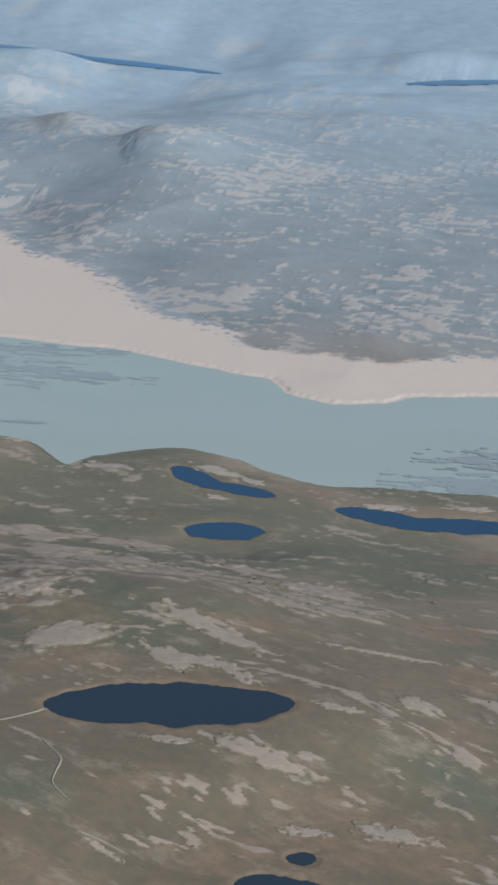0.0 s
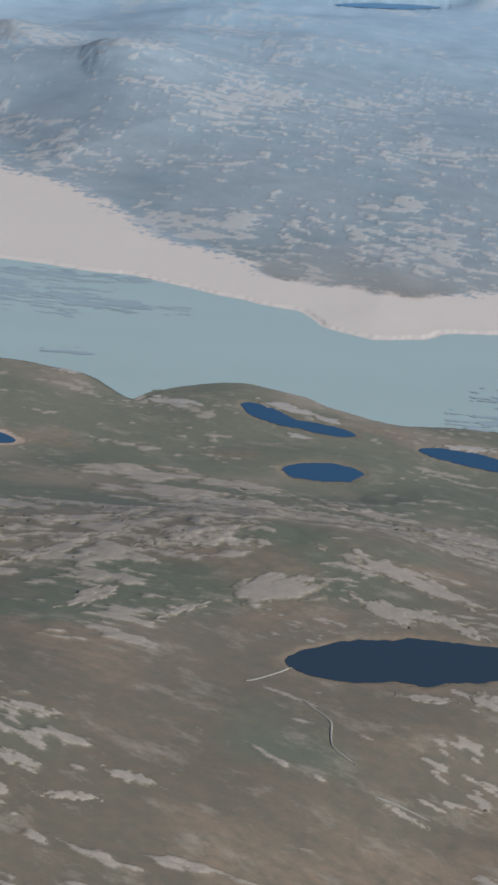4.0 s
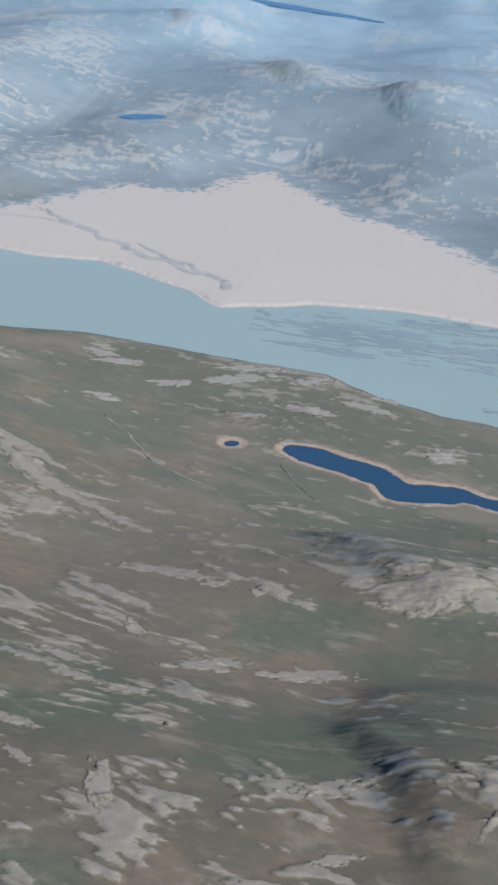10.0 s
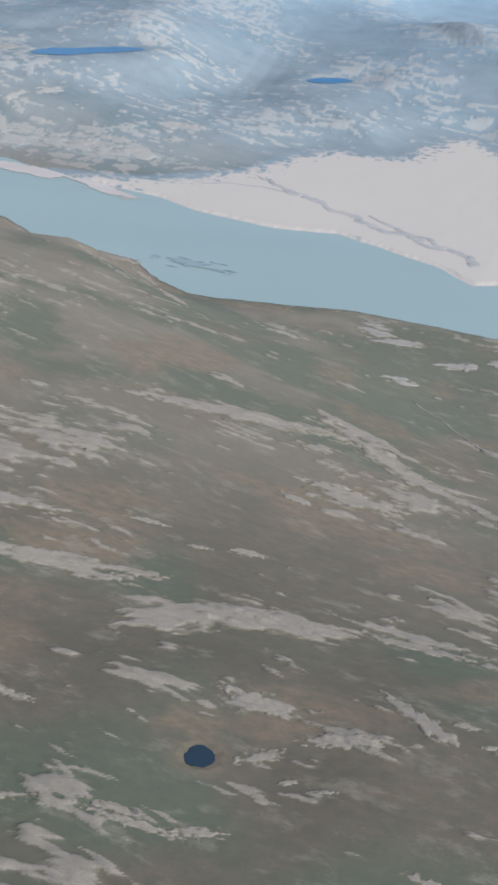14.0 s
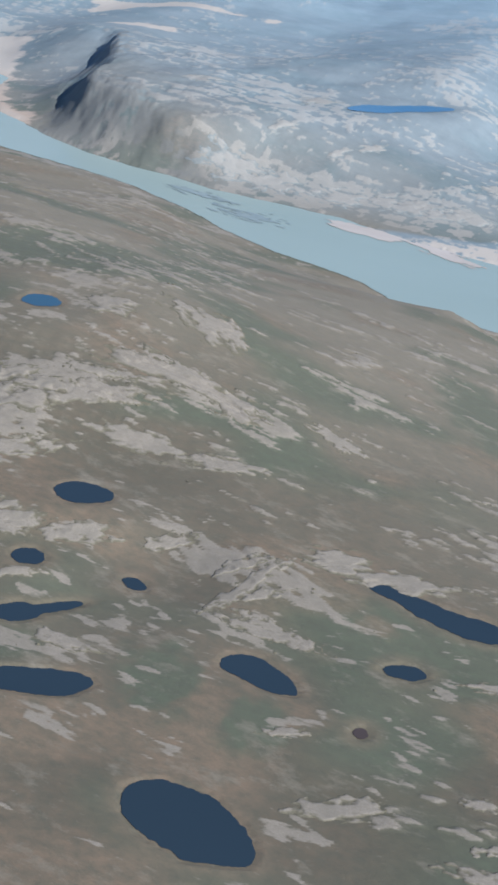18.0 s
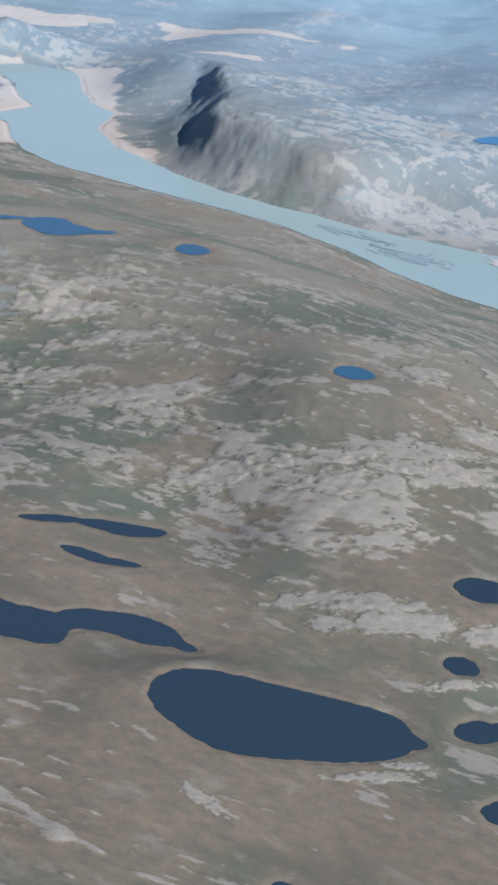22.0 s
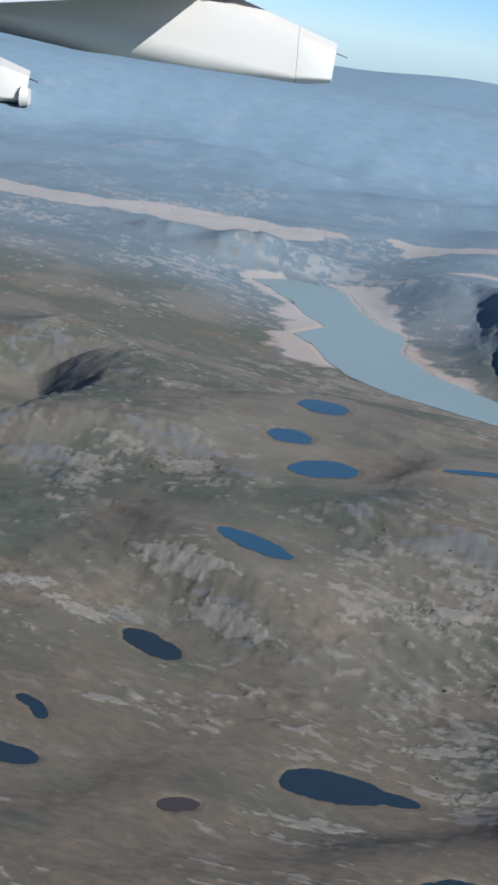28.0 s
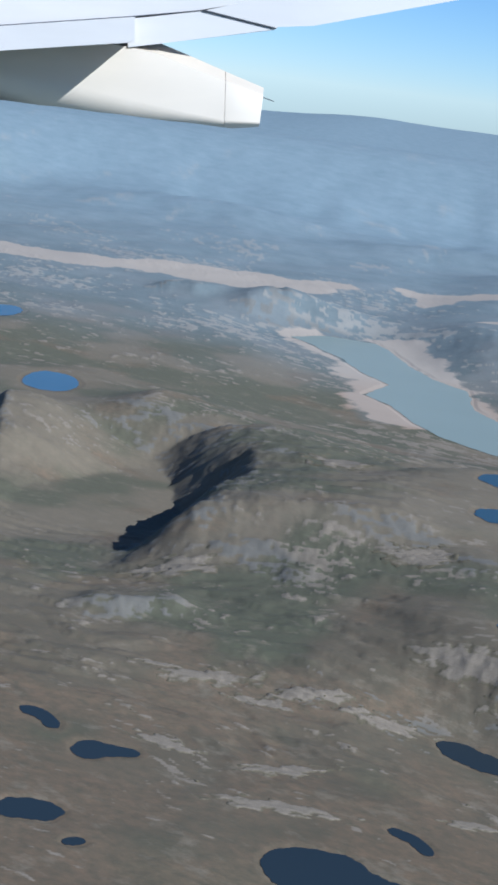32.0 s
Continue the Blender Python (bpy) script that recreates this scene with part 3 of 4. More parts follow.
def far_rise(px, py, z):
    """The land climbs to a broad swell, falls into a deep unseen valley, added to take the wing's shadow, and rises
    again to the long mountain that closes the view.
    """
    r = np.hypot(px + 490, py)
    swell = z + (69 + 0.12 * np.clip(z - 20, -10, 14) - z) * smooth(1280, 1610, r)
    swell = swell - 90 * smooth(1660, 1850, r)
    crest = 55 - 15 * smooth(-1180, -1420, px) + 4 * np.exp(-(((px + 1120) / 90) ** 2)) + 2.2 * fbm(px / 210, 0 * px, 3, 2)
    mountain = -21 + (crest + 21) * smooth(2500, 3900, r) - 70 * smooth(3900, 4700, r)
    return np.where(r > 2300, np.maximum(mountain, -21), swell)


def spot_reach(px, py, x, y, a, b, lean):
    c, s = math.cos(radians(lean)), math.sin(radians(lean))
    reach = 2.2 * max(a, b)

    def oval(qx, qy):
        u, v = (qx - x) * c + (qy - y) * s, (qy - y) * c - (qx - x) * s
        return np.sqrt((u / a) ** 2 + (v / b) ** 2) + 0.5 * fbm(qx / (0.7 * b), qy / (0.7 * b), 3, 85) - 9

    return 9 + only((abs(px - x) < reach) & (abs(py - y) < reach), px, py, oval)


def lake_shape(px, py, lobes, n):
    """Distance to a lake's uneven shore."""
    size = min(l[3] for l in lobes)
    return lobes_distance(px, py, lobes) + 0.26 * min(size, 6) * fbm(px / (1.5 * size), py / (1.5 * size), 5, 100 + n, 0.62) - 0.4 * lobes[0][1] ** 2 / 150000 * (lobes[0][1] > 500)


def land(px, py):
    """Height and the covers of the ground: rock, sand, green, rust, painted blue-grey haze of the north (zone), painted
    pale haze of the middle ground (dry).
    """
    px, py = px.astype(np.float64), py.astype(np.float64)
    z, hilly, ds, crag = forms(px, py)
    # the land settles to the level of its lakes
    total, weight = np.zeros(px.shape), np.zeros(px.shape)
    for x, y, off in zip(LAKE_X, LAKE_Y, LAKE_OFF):
        size = 27 + 0.05 * y
        k = np.nonzero((abs(px - x) < 3 * size) & (abs(py - y) < 3 * size))[0]
        w = np.exp(-((px[k] - x) ** 2 + (py[k] - y) ** 2) / size**2)
        total[k] += w * off
        weight[k] += w
    z += total / np.maximum(1, weight)
    far = smooth(560, 1500, py)
    worn = smooth(3400, 1500, py)
    z += (1.3 + 4 * far * worn) * fbm(px / 90, py / 90, 3, 3) * (0.2 + 0.8 * worn) + 9 * far * fbm(px / 330, py / 330, 1, 4) * smooth(1900, 1500, py)
    z += 0.12 * np.minimum(hilly, 22) * only(hilly > 0.2, px, py, lambda x, y: fbm(x / 22, y / 22, 4, 9)) * (1 - far)
    k = py > 1100
    if k.any():
        z[k] = far_rise(px[k], py[k], z[k])
    u, v = along(px, py)
    tall = smooth(460, 520, py)
    z += crag * tall * only((crag > 0.01) & (py > 455), px, py, lambda x, y: 0.5 * fbm(x / 5, y / 5, 4, 7, 0.66))
    z += crag * (1 - tall) * only((crag > 0.01) & (py < 525), u, v, lambda a, b: 0.34 * fbm(a / 9, b / 1.7, 4, 7, 0.62))
    # ribs of bare rock along the grain
    near_land = (py < 530) & (py > 100)
    big = only(near_land, u, v, lambda a, b: fbm(a / 30, b / 11, 3, 12, 0.6))
    fine = only(near_land, u, v, lambda a, b: fbm(a / 11.0, b / 3.2, 3, 20, 0.6))
    patch = fbm(px / 70, py / 70, 2, 30)
    tiny = only(near_land, u, v, lambda a, b: fbm(a / 4.2, b / 1.1, 2, 25))
    wide = only(py > 740, px, py, lambda x, y: fbm(x / 55, y / 130, 4, 33, 0.65))
    across = smooth(470, 520, py)
    middle = smooth(-330, -470, px)
    want = -0.17 + 0.30 * patch + 0.11 * across - 0.12 * smooth(-430, -480, px) * across + 0.12 * middle * smooth(190, 215, py) * smooth(340, 300, py) + 0.06 * smooth(-330, -420, px) - 0.23 * smooth(-450, -540, px) * smooth(460, 400, py)
    want += 0.014 * np.minimum(hilly, 14) + 0.08 * smooth(470, 500, py) * smooth(560, 520, py)
    want += 0.22 * crag - 0.14 * smooth(-590, -660, px) * smooth(455, 490, py) * smooth(720, 640, py)
    for x, y, a, b, lean in ROCKY_SPOTS:
        want += (0.26 if y < 470 else 0.09 if y > 620 else 0.14) * smooth(1.25, 0.55, spot_reach(px, py, x, y, a, b, lean))
    for x, y, a, b, lean in GRASS_SPOTS:
        want -= 0.34 * smooth(1.3, 0.6, spot_reach(px, py, x, y, a, b, lean))
    near = 1 - smooth(750, 1300, py)
    west = (px < -320) & (py < 470) & (py > 120)
    ledge = only(west, u, v, lambda a, b: fbm(a / 16.0, b / 5.0, 4, 27, 0.62))
    bench = only(west, u, v, lambda a, b: fbm(a / 34.0, b / 7.0, 3, 28, 0.55))
    z += 0.42 * smooth(-420, -500, px) * (smooth(-0.06, 0.06, bench) + smooth(0.16, 0.28, bench)) * smooth(460, 400, py) * smooth(195, 230, py)
    z += 0.28 * middle * ledge * smooth(460, 400, py) * smooth(-0.2, 0.3, patch + 0.2)
    score = ((0.55 - 0.15 * middle) * big + 0.52 * fine + (0.32 + 0.2 * middle) * tiny) * near + 0.5 * wide * (1 - near) * smooth(1900, 1200, py) + want
    block = 0.55 * patch + 0.6 * want - 0.05 + only((py > 465) & (py < 1300), u, v, lambda a, b: 0.86 * fbm(a / 10, b / 6.0, 4, 21, 0.6))
    score = score * (1 - across) + (block * near + 0.62 * wide * (1 - near) * smooth(1900, 1200, py) + want * (1 - near)) * across
    rock = smooth(0.09 - 0.1 * (1 - near), 0.23 + 0.2 * (1 - near), score) * smooth(1900, 1200, py)
    z += rock * (0.22 + 0.3 * np.clip(score, 0, 1.2)) * near
    z += 0.12 * only(near_land, u, v, lambda a, b: fbm(a / 3.0, b / 1.5, 3, 60)) * (0.35 + rock) * near
    green = smooth(0.0, 0.4, fbm(px / 55, py / 40, 3, 70) + 0.42 * smooth(235, 290, py) * smooth(440, 410, py) * smooth(-330, -250, px) + 0.12 * middle * smooth(200, 220, py) + 0.25 * smooth(-560, -640, px) * smooth(440, 520, py) - 0.2 * smooth(-480, -540, px) * smooth(270, 230, py))
    rust = smooth(0.05, 0.4, fbm(px / 38, py / 26, 3, 80) - 0.2 * green + 0.28 * middle * smooth(280, 230, py) + 0.24 * smooth(215, 180, py) * smooth(-290, -330, px))
    for x, y, a, b, lean in RUST_SPOTS:
        rust = np.maximum(rust, smooth(1.25, 0.5, spot_reach(px, py, x, y, a, b, lean)))
    for x, y, a, b, lean in GREEN_SPOTS:
        near_spot = smooth(1.3, 0.6, spot_reach(px, py, x, y, a, b, lean))
        green, rust = np.maximum(green, near_spot), rust * (1 - near_spot)
    # sand flats
    wob = 7 * fbm(px / 30, py / 30, 4, 90, 0.65)
    upper = smooth(470, 520, py)
    speck = only(ds < 60, px, py, lambda x, y: fbm(x / 4.2, y / 3.4, 3, 95, 0.65))
    sand = smooth(5 + 9 * upper, -5 - 7 * upper, ds + wob + (10 * upper + 44 * np.maximum(0, speck)) * smooth(-46, 8, ds) * upper)
    sink = smooth(26, -8, ds)
    z = z * (1 - sink) + (1.3 + 0.08 * fbm(px / 12, py / 12, 3, 97)) * sink
    flats = smooth(2, -5, ds)
    for ring in (SANDUR, SANDUR_EAST, SANDUR_BAR, INLET_WEST, INLET_EAST):
        dr = ring_distance(px, py, ring, 30)
        sand, flats = np.maximum(sand, smooth(5, -5, dr + 1.6 * wob)), np.maximum(flats, 0.36 * smooth(3, -4, dr))
    rock = rock * (1 - sand)
    # river bed and banks
    d = ring_distance(px, py, RIVER_NEAR + RIVER_FAR) + 1.5 * fbm(px / 14, py / 14, 3, 99)
    steep_bank = smooth(-585, -550, px) * smooth(-440, -475, px) * smooth(500, 540, py)
    near_bank = smooth(0, 34 + 26 * smooth(430, 520, py) - 32 * steep_bank, d)
    z = np.maximum(z, RIVER + 0.4)
    z = np.where(d > 0, (RIVER + 0.25) * (1 - near_bank) + z * near_bank, z)
    z = np.where(d <= 2.2, np.minimum(z, RIVER - 0.12 - 1.2 * smooth(0, -12, d)), z)
    # lakes
    shores, levels, shares = [], z.copy(), np.ones(px.shape)
    for n, (level, *lobes) in enumerate(LAKES):
        x0, y0 = lobes[0][0], lobes[0][1]
        size = 60 + 3 * max(l[2] for l in lobes) + max(math.hypot(l[0] - x0, l[1] - y0) for l in lobes)
        k = (abs(px - x0) < size) & (abs(py - y0) < size)
        if not k.any():
            continue
        e = lake_shape(px[k], py[k], lobes, n)
        span = 24 + 0.9 * max(l[2] for l in lobes)
        t = 0.45 * smooth(0.6, span, e) + 0.55 * np.clip((e - 0.6) / (span - 0.6), 0, 1)
        w = (1 - t) ** 2 / (t + 0.006)
        levels[k] += w * (level + 0.12)
        shares[k] += w
        shores.append((k, e, level, 0.35 + y0 * y0 / 150000))
        rim = smooth(3.5, 0.6, e)
        rock[k] *= 1 - rim
        rust[k] = np.maximum(rust[k], rim * 0.8)
        if level == 2.0 and x0 < -150 or level == 1.5:
            sand[k] = np.maximum(sand[k], smooth(3.2, 1.6, e) * 0.62)
            rust[k] = np.maximum(rust[k], smooth(5, 2, e))
    z = levels / shares
    for k, e, level, edge in shores:
        collar = smooth(edge + 3, edge + 0.4, e)
        z[k] = np.where(e < edge, level - 0.06 - 0.02 * edge - 0.5 * smooth(0, -4, e), z[k] * (1 - collar) + np.clip(z[k], level + 0.05, level + 0.4) * collar)
    # zone: haze put into the ground colour, growing beyond the river; raised on sand flats
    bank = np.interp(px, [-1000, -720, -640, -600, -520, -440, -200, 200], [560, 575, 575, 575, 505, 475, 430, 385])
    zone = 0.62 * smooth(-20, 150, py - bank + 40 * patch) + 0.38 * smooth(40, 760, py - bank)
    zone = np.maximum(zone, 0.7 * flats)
    # dry: pale haze of the middle ground, put into the heath colour
    dry = smooth(150, 360, py + 60 * patch) * (1 - 0.7 * green) * (1 - 0.55 * rust)
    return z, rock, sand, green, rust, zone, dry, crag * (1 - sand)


# ---- materials ----
def material(name):
    m = bpy.data.materials.new(name)
    m.use_nodes = True
    return m, m.node_tree.nodes, m.node_tree.links, m.node_tree.nodes["Principled BSDF"]


def mix(nodes, links, fac, a, b):
    n = nodes.new("ShaderNodeMix")
    n.data_type = "RGBA"
    for slot, v in ((0, fac), (6, a), (7, b)):
        if hasattr(v, "is_output"):
            links.new(v, n.inputs[slot])
        else:
            n.inputs[slot].default_value = v if slot == 0 else (*v, 1)
    return n.outputs[2]


def math_node(nodes, links, op, a, b=0.0, c=0.0, clamp=False):
    n = nodes.new("ShaderNodeMath")
    n.operation, n.use_clamp = op, clamp
    for slot, v in enumerate((a, b, c)):
        if hasattr(v, "is_output"):
            links.new(v, n.inputs[slot])
        else:
            n.inputs[slot].default_value = v
    return n.outputs[0]


def noise_tex(nodes, links, scale, detail=5.0, rough=0.6, lean=0.0, stretch=(1, 1, 1)):
    geo = nodes.new("ShaderNodeNewGeometry")
    mp = nodes.new("ShaderNodeMapping")
    mp.vector_type = "TEXTURE"
    mp.inputs["Rotation"].default_value[2] = lean
    mp.inputs["Scale"].default_value = stretch
    links.new(geo.outputs["Position"], mp.inputs["Vector"])
    n = nodes.new("ShaderNodeTexNoise")
    n.inputs["Scale"].default_value, n.inputs["Detail"].default_value, n.inputs["Roughness"].default_value = scale, detail, rough
    links.new(mp.outputs["Vector"], n.inputs["Vector"])
    return n.outputs["Fac"]


def stone_colour(n, l, zone):
    fine = noise_tex(n, l, 1.1, 7, 0.68, STRIKE, (2.4, 1, 1))
    grain = noise_tex(n, l, 4.5, 4, 0.6)
    wide = noise_tex(n, l, 0.12, 3, 0.6)
    stone = mix(n, l, math_node(n, l, "MULTIPLY_ADD", fine, 2.2, -0.6, True), (0.205, 0.163, 0.120), (0.285, 0.228, 0.172))
    blotch = noise_tex(n, l, 0.38, 5, 0.62, STRIKE, (2.0, 1, 1))
    stone = mix(n, l, math_node(n, l, "MULTIPLY_ADD", wide, 1.6, -0.5, True), stone, (0.228, 0.184, 0.140))
    stone = mix(n, l, math_node(n, l, "MULTIPLY_ADD", blotch, 2.6, -1.15, True), stone, (0.150, 0.126, 0.096))
    stone = mix(n, l, math_node(n, l, "MULTIPLY_ADD", grain, 2.0, -0.55, True), (0.165, 0.134, 0.094), stone)
    # stone paled by zone, haze put into its colour
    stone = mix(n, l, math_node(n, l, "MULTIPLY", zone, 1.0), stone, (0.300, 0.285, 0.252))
    return stone, fine, grain


def finish(n, l, p, col, fine, grain, rough=0.92, deep=0.3):
    l.new(col, p.inputs["Base Color"])
    p.inputs["Roughness"].default_value = rough
    p.inputs["Specular IOR Level"].default_value = 0.2
    b = n.new("ShaderNodeBump")
    b.inputs["Strength"].default_value, b.inputs["Distance"].default_value = 0.3, deep
    block = noise_tex(n, l, 0.33, 4, 0.6, STRIKE, (2.0, 1, 1))
    l.new(math_node(n, l, "MULTIPLY_ADD", grain, 0.35, math_node(n, l, "MULTIPLY_ADD", block, 1.3, fine)), b.inputs["Height"])
    l.new(b.outputs["Normal"], p.inputs["Normal"])


def ground_material():
    m, n, l, p = material("tundra_and_bedrock")
    at = n.new("ShaderNodeAttribute")
    at.attribute_name = "cover"
    sep = n.new("ShaderNodeSeparateColor")
    l.new(at.outputs["Color"], sep.inputs["Color"])
    at2 = n.new("ShaderNodeAttribute")
    at2.attribute_name = "cover_more"
    sep2 = n.new("ShaderNodeSeparateColor")
    l.new(at2.outputs["Color"], sep2.inputs["Color"])
    rock, sand, green = sep.outputs[0], sep.outputs[1], sep.outputs[2]
    rust, zone, dry = sep2.outputs[0], sep2.outputs[1], sep2.outputs[2]
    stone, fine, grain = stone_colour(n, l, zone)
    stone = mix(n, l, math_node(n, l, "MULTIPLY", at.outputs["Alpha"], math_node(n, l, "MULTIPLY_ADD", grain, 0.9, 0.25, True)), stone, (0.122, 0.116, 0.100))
    wide = noise_tex(n, l, 0.07, 5, 0.62, STRIKE, (1.8, 1, 1))
    tuft = noise_tex(n, l, 0.55, 6, 0.7, STRIKE, (1.6, 1, 1))
    # heath, moss, rust-red dwarf birch, haze put into the colour across the river
    heath = mix(n, l, math_node(n, l, "MULTIPLY_ADD", wide, 2.4, -0.7, True), (0.086, 0.065, 0.041), (0.124, 0.092, 0.058))
    heath = mix(n, l, math_node(n, l, "MULTIPLY", green, 0.7), heath, (0.076, 0.089, 0.053))
    heath = mix(n, l, math_node(n, l, "MULTIPLY", rust, 0.58), heath, (0.186, 0.122, 0.074))
    heath = mix(n, l, math_node(n, l, "MULTIPLY_ADD", tuft, 2.0, -0.4, True), (0.072, 0.066, 0.044), heath)
    # heath paled away from the near ground, haze put into its colour
    heath = mix(n, l, math_node(n, l, "MULTIPLY", dry, 0.52), heath, mix(n, l, tuft, (0.176, 0.142, 0.097), (0.232, 0.187, 0.129)))
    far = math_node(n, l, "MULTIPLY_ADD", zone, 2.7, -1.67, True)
    streak = noise_tex(n, l, 0.21, 7, 0.7, STRIKE, (1.9, 1, 1))
    heath = mix(n, l, math_node(n, l, "MULTIPLY_ADD", streak, 4.6, -2.5, True), heath, mix(n, l, fine, (0.150, 0.120, 0.082), (0.210, 0.170, 0.120)))
    # blue-grey haze put into the ground colour, bluer with distance
    haze_tone = noise_tex(n, l, 0.07, 8, 0.7, STRIKE, (1.3, 1, 1))
    haze_tone = mix(n, l, math_node(n, l, "MULTIPLY_ADD", haze_tone, 2.4, -0.75, True), mix(n, l, far, (0.140, 0.172, 0.184), (0.172, 0.218, 0.232)), mix(n, l, far, (0.205, 0.236, 0.242), (0.220, 0.264, 0.280)))
    heath = mix(n, l, zone, heath, haze_tone)
    edge = math_node(n, l, "MULTIPLY_ADD", fine, 2.0, -1.0)
    rk = math_node(n, l, "ADD", rock, edge)
    rk = math_node(n, l, "MULTIPLY_ADD", rk, 1.9, -0.5, True)
    rk = math_node(n, l, "MULTIPLY", rk, math_node(n, l, "MULTIPLY_ADD", tuft, 0.6, 0.62, True))
    # rock stands out less with distance, haze put into the colour
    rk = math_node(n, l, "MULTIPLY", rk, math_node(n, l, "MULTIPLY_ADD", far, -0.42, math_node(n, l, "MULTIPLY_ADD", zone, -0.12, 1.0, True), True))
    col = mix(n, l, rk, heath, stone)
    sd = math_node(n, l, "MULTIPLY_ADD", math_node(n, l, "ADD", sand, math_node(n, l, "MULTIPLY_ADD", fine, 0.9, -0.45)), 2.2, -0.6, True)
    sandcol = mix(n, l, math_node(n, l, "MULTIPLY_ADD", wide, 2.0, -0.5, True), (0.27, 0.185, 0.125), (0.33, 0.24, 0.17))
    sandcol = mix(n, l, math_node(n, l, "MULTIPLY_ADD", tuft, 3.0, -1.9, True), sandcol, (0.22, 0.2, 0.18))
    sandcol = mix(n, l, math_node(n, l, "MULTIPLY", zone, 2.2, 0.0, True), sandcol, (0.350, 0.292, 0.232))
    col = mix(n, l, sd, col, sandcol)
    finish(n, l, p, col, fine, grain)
    return m


def rib_material(name, zone):
    m, n, l, p = material(name)
    stone, fine, grain = stone_colour(n, l, zone)
    moss = noise_tex(n, l, 0.7, 6, 0.72, STRIKE, (2.6, 1, 1))
    at = n.new("ShaderNodeAttribute")
    at.attribute_name = "core"
    bare = math_node(n, l, "MULTIPLY_ADD", moss, -1.6, math_node(n, l, "MULTIPLY_ADD", at.outputs["Fac"], 0.85, 0.32))
    # turf of the far ribs is greyed and paled, haze put into its colour
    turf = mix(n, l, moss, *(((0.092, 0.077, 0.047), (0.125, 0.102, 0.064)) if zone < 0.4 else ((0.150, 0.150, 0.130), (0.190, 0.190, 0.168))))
    col = mix(n, l, math_node(n, l, "MULTIPLY_ADD", bare, 2.0, 0.6, True), turf, stone)
    finish(n, l, p, col, fine, grain)
    return m


def flat_material(name, dark, pale, scale, rough):
    m, n, l, p = material(name)
    wide = noise_tex(n, l, scale, 5, 0.6, 0.1, (3, 1, 1))
    finish(n, l, p, mix(n, l, math_node(n, l, "MULTIPLY_ADD", wide, 2.4, -0.7, True), dark, pale), wide, noise_tex(n, l, 3.0, 3, 0.5), rough, 0.05)
    return m


def water_material(name, dark, pale, rough, ripple):
    m, n, l, p = material(name)
    wide = noise_tex(n, l, 0.03, 3, 0.5, 0.1, (3, 1, 1))
    l.new(mix(n, l, wide, dark, pale), p.inputs["Base Color"])
    p.inputs["Roughness"].default_value = rough
    p.inputs["IOR"].default_value = 1.33
    p.inputs["Specular IOR Level"].default_value = 0.16
    b = n.new("ShaderNodeBump")
    b.inputs["Strength"].default_value, b.inputs["Distance"].default_value = ripple, 0.05
    l.new(noise_tex(n, l, 2.5, 3, 0.6), b.inputs["Height"])
    l.new(b.outputs["Normal"], p.inputs["Normal"])
    return m


GROUND = ground_material()
# far lakes: the sky's reflection is put into the base colour
FAR_LAKE = water_material("sky_tinted_far_lake_water", (0.048, 0.105, 0.165), (0.058, 0.125, 0.19), 0.3, 0.05)
PEAT = water_material("brown_peat_water", (0.046, 0.034, 0.030), (0.058, 0.042, 0.036), 0.35, 0.06)
# east and plateau lakes: a weaker sky reflection put into the base colour
EAST_LAKE = water_material("sky_tinted_east_lake_water", (0.020, 0.042, 0.068), (0.026, 0.052, 0.082), 0.3, 0.07)
BLUE_LAKE = water_material("sky_tinted_plateau_water", (0.030, 0.060, 0.086), (0.036, 0.071, 0.100), 0.3, 0.06)
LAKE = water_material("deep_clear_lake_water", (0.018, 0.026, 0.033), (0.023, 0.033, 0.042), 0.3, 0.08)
# bank ribs take a fifth of the painted haze, cliff ribs nearly half
RIB, BANK_RIB, FAR_RIB = rib_material("lichened_gneiss", 0.0), rib_material("pale_bank_rock", 0.2), rib_material("hazed_river_cliff_rock", 0.45)
SILT = water_material("milky_glacial_water", (0.202, 0.230, 0.196), (0.232, 0.260, 0.224), 0.35, 0.2)


# ---- the ground: one sheet to the horizon ----
def sheet_rows():
    ys, y = [-4800.0, -2500.0, -1200.0, *np.arange(-700.0, -110, 14), *np.arange(-100.0, 108, 2.6)], 108.0
    while y < 4900:
        ys.append(y)
        y += min(70.0, max(0.3, y * y / (90000 + 80000 * smooth(330, 480, y) * smooth(1100, 800, y))))
    return np.array(ys + [4930.0])


def mesh_grid(name, X, Y, Z, mat):
    rows, cols = X.shape
    me = bpy.data.meshes.new(name)
    me.vertices.add(rows * cols)
    me.vertices.foreach_set("co", np.stack([X, Y, Z], -1).astype(np.float32).ravel())
    k = np.arange(rows * cols).reshape(rows, cols)
    quads = np.stack([k[:-1, :-1], k[:-1, 1:], k[1:, 1:], k[1:, :-1]], -1).reshape(-1, 4)
    me.loops.add(quads.size)
    me.loops.foreach_set("vertex_index", quads.ravel().astype(np.int32))
    me.polygons.add(len(quads))
    me.polygons.foreach_set("loop_start", np.arange(0, quads.size, 4, dtype=np.int32))
    me.polygons.foreach_set("use_smooth", np.ones(len(quads), bool))
    me.update(calc_edges=True)
    me.materials.append(mat)
    return me


YS = sheet_rows()
FRAC = np.concatenate([[-6.0, -2.0, -0.7, -0.25, -0.08], np.linspace(0, 1, 1300), [1.08, 1.25, 1.7, 3.0, 7.0]])
left, right = np.minimum(-590 - 0.46 * np.maximum(YS, 0), -650), 14 + 0.21 * np.maximum(YS, 0)
X = left[:, None] + (right - left)[:, None] * FRAC[None, :]
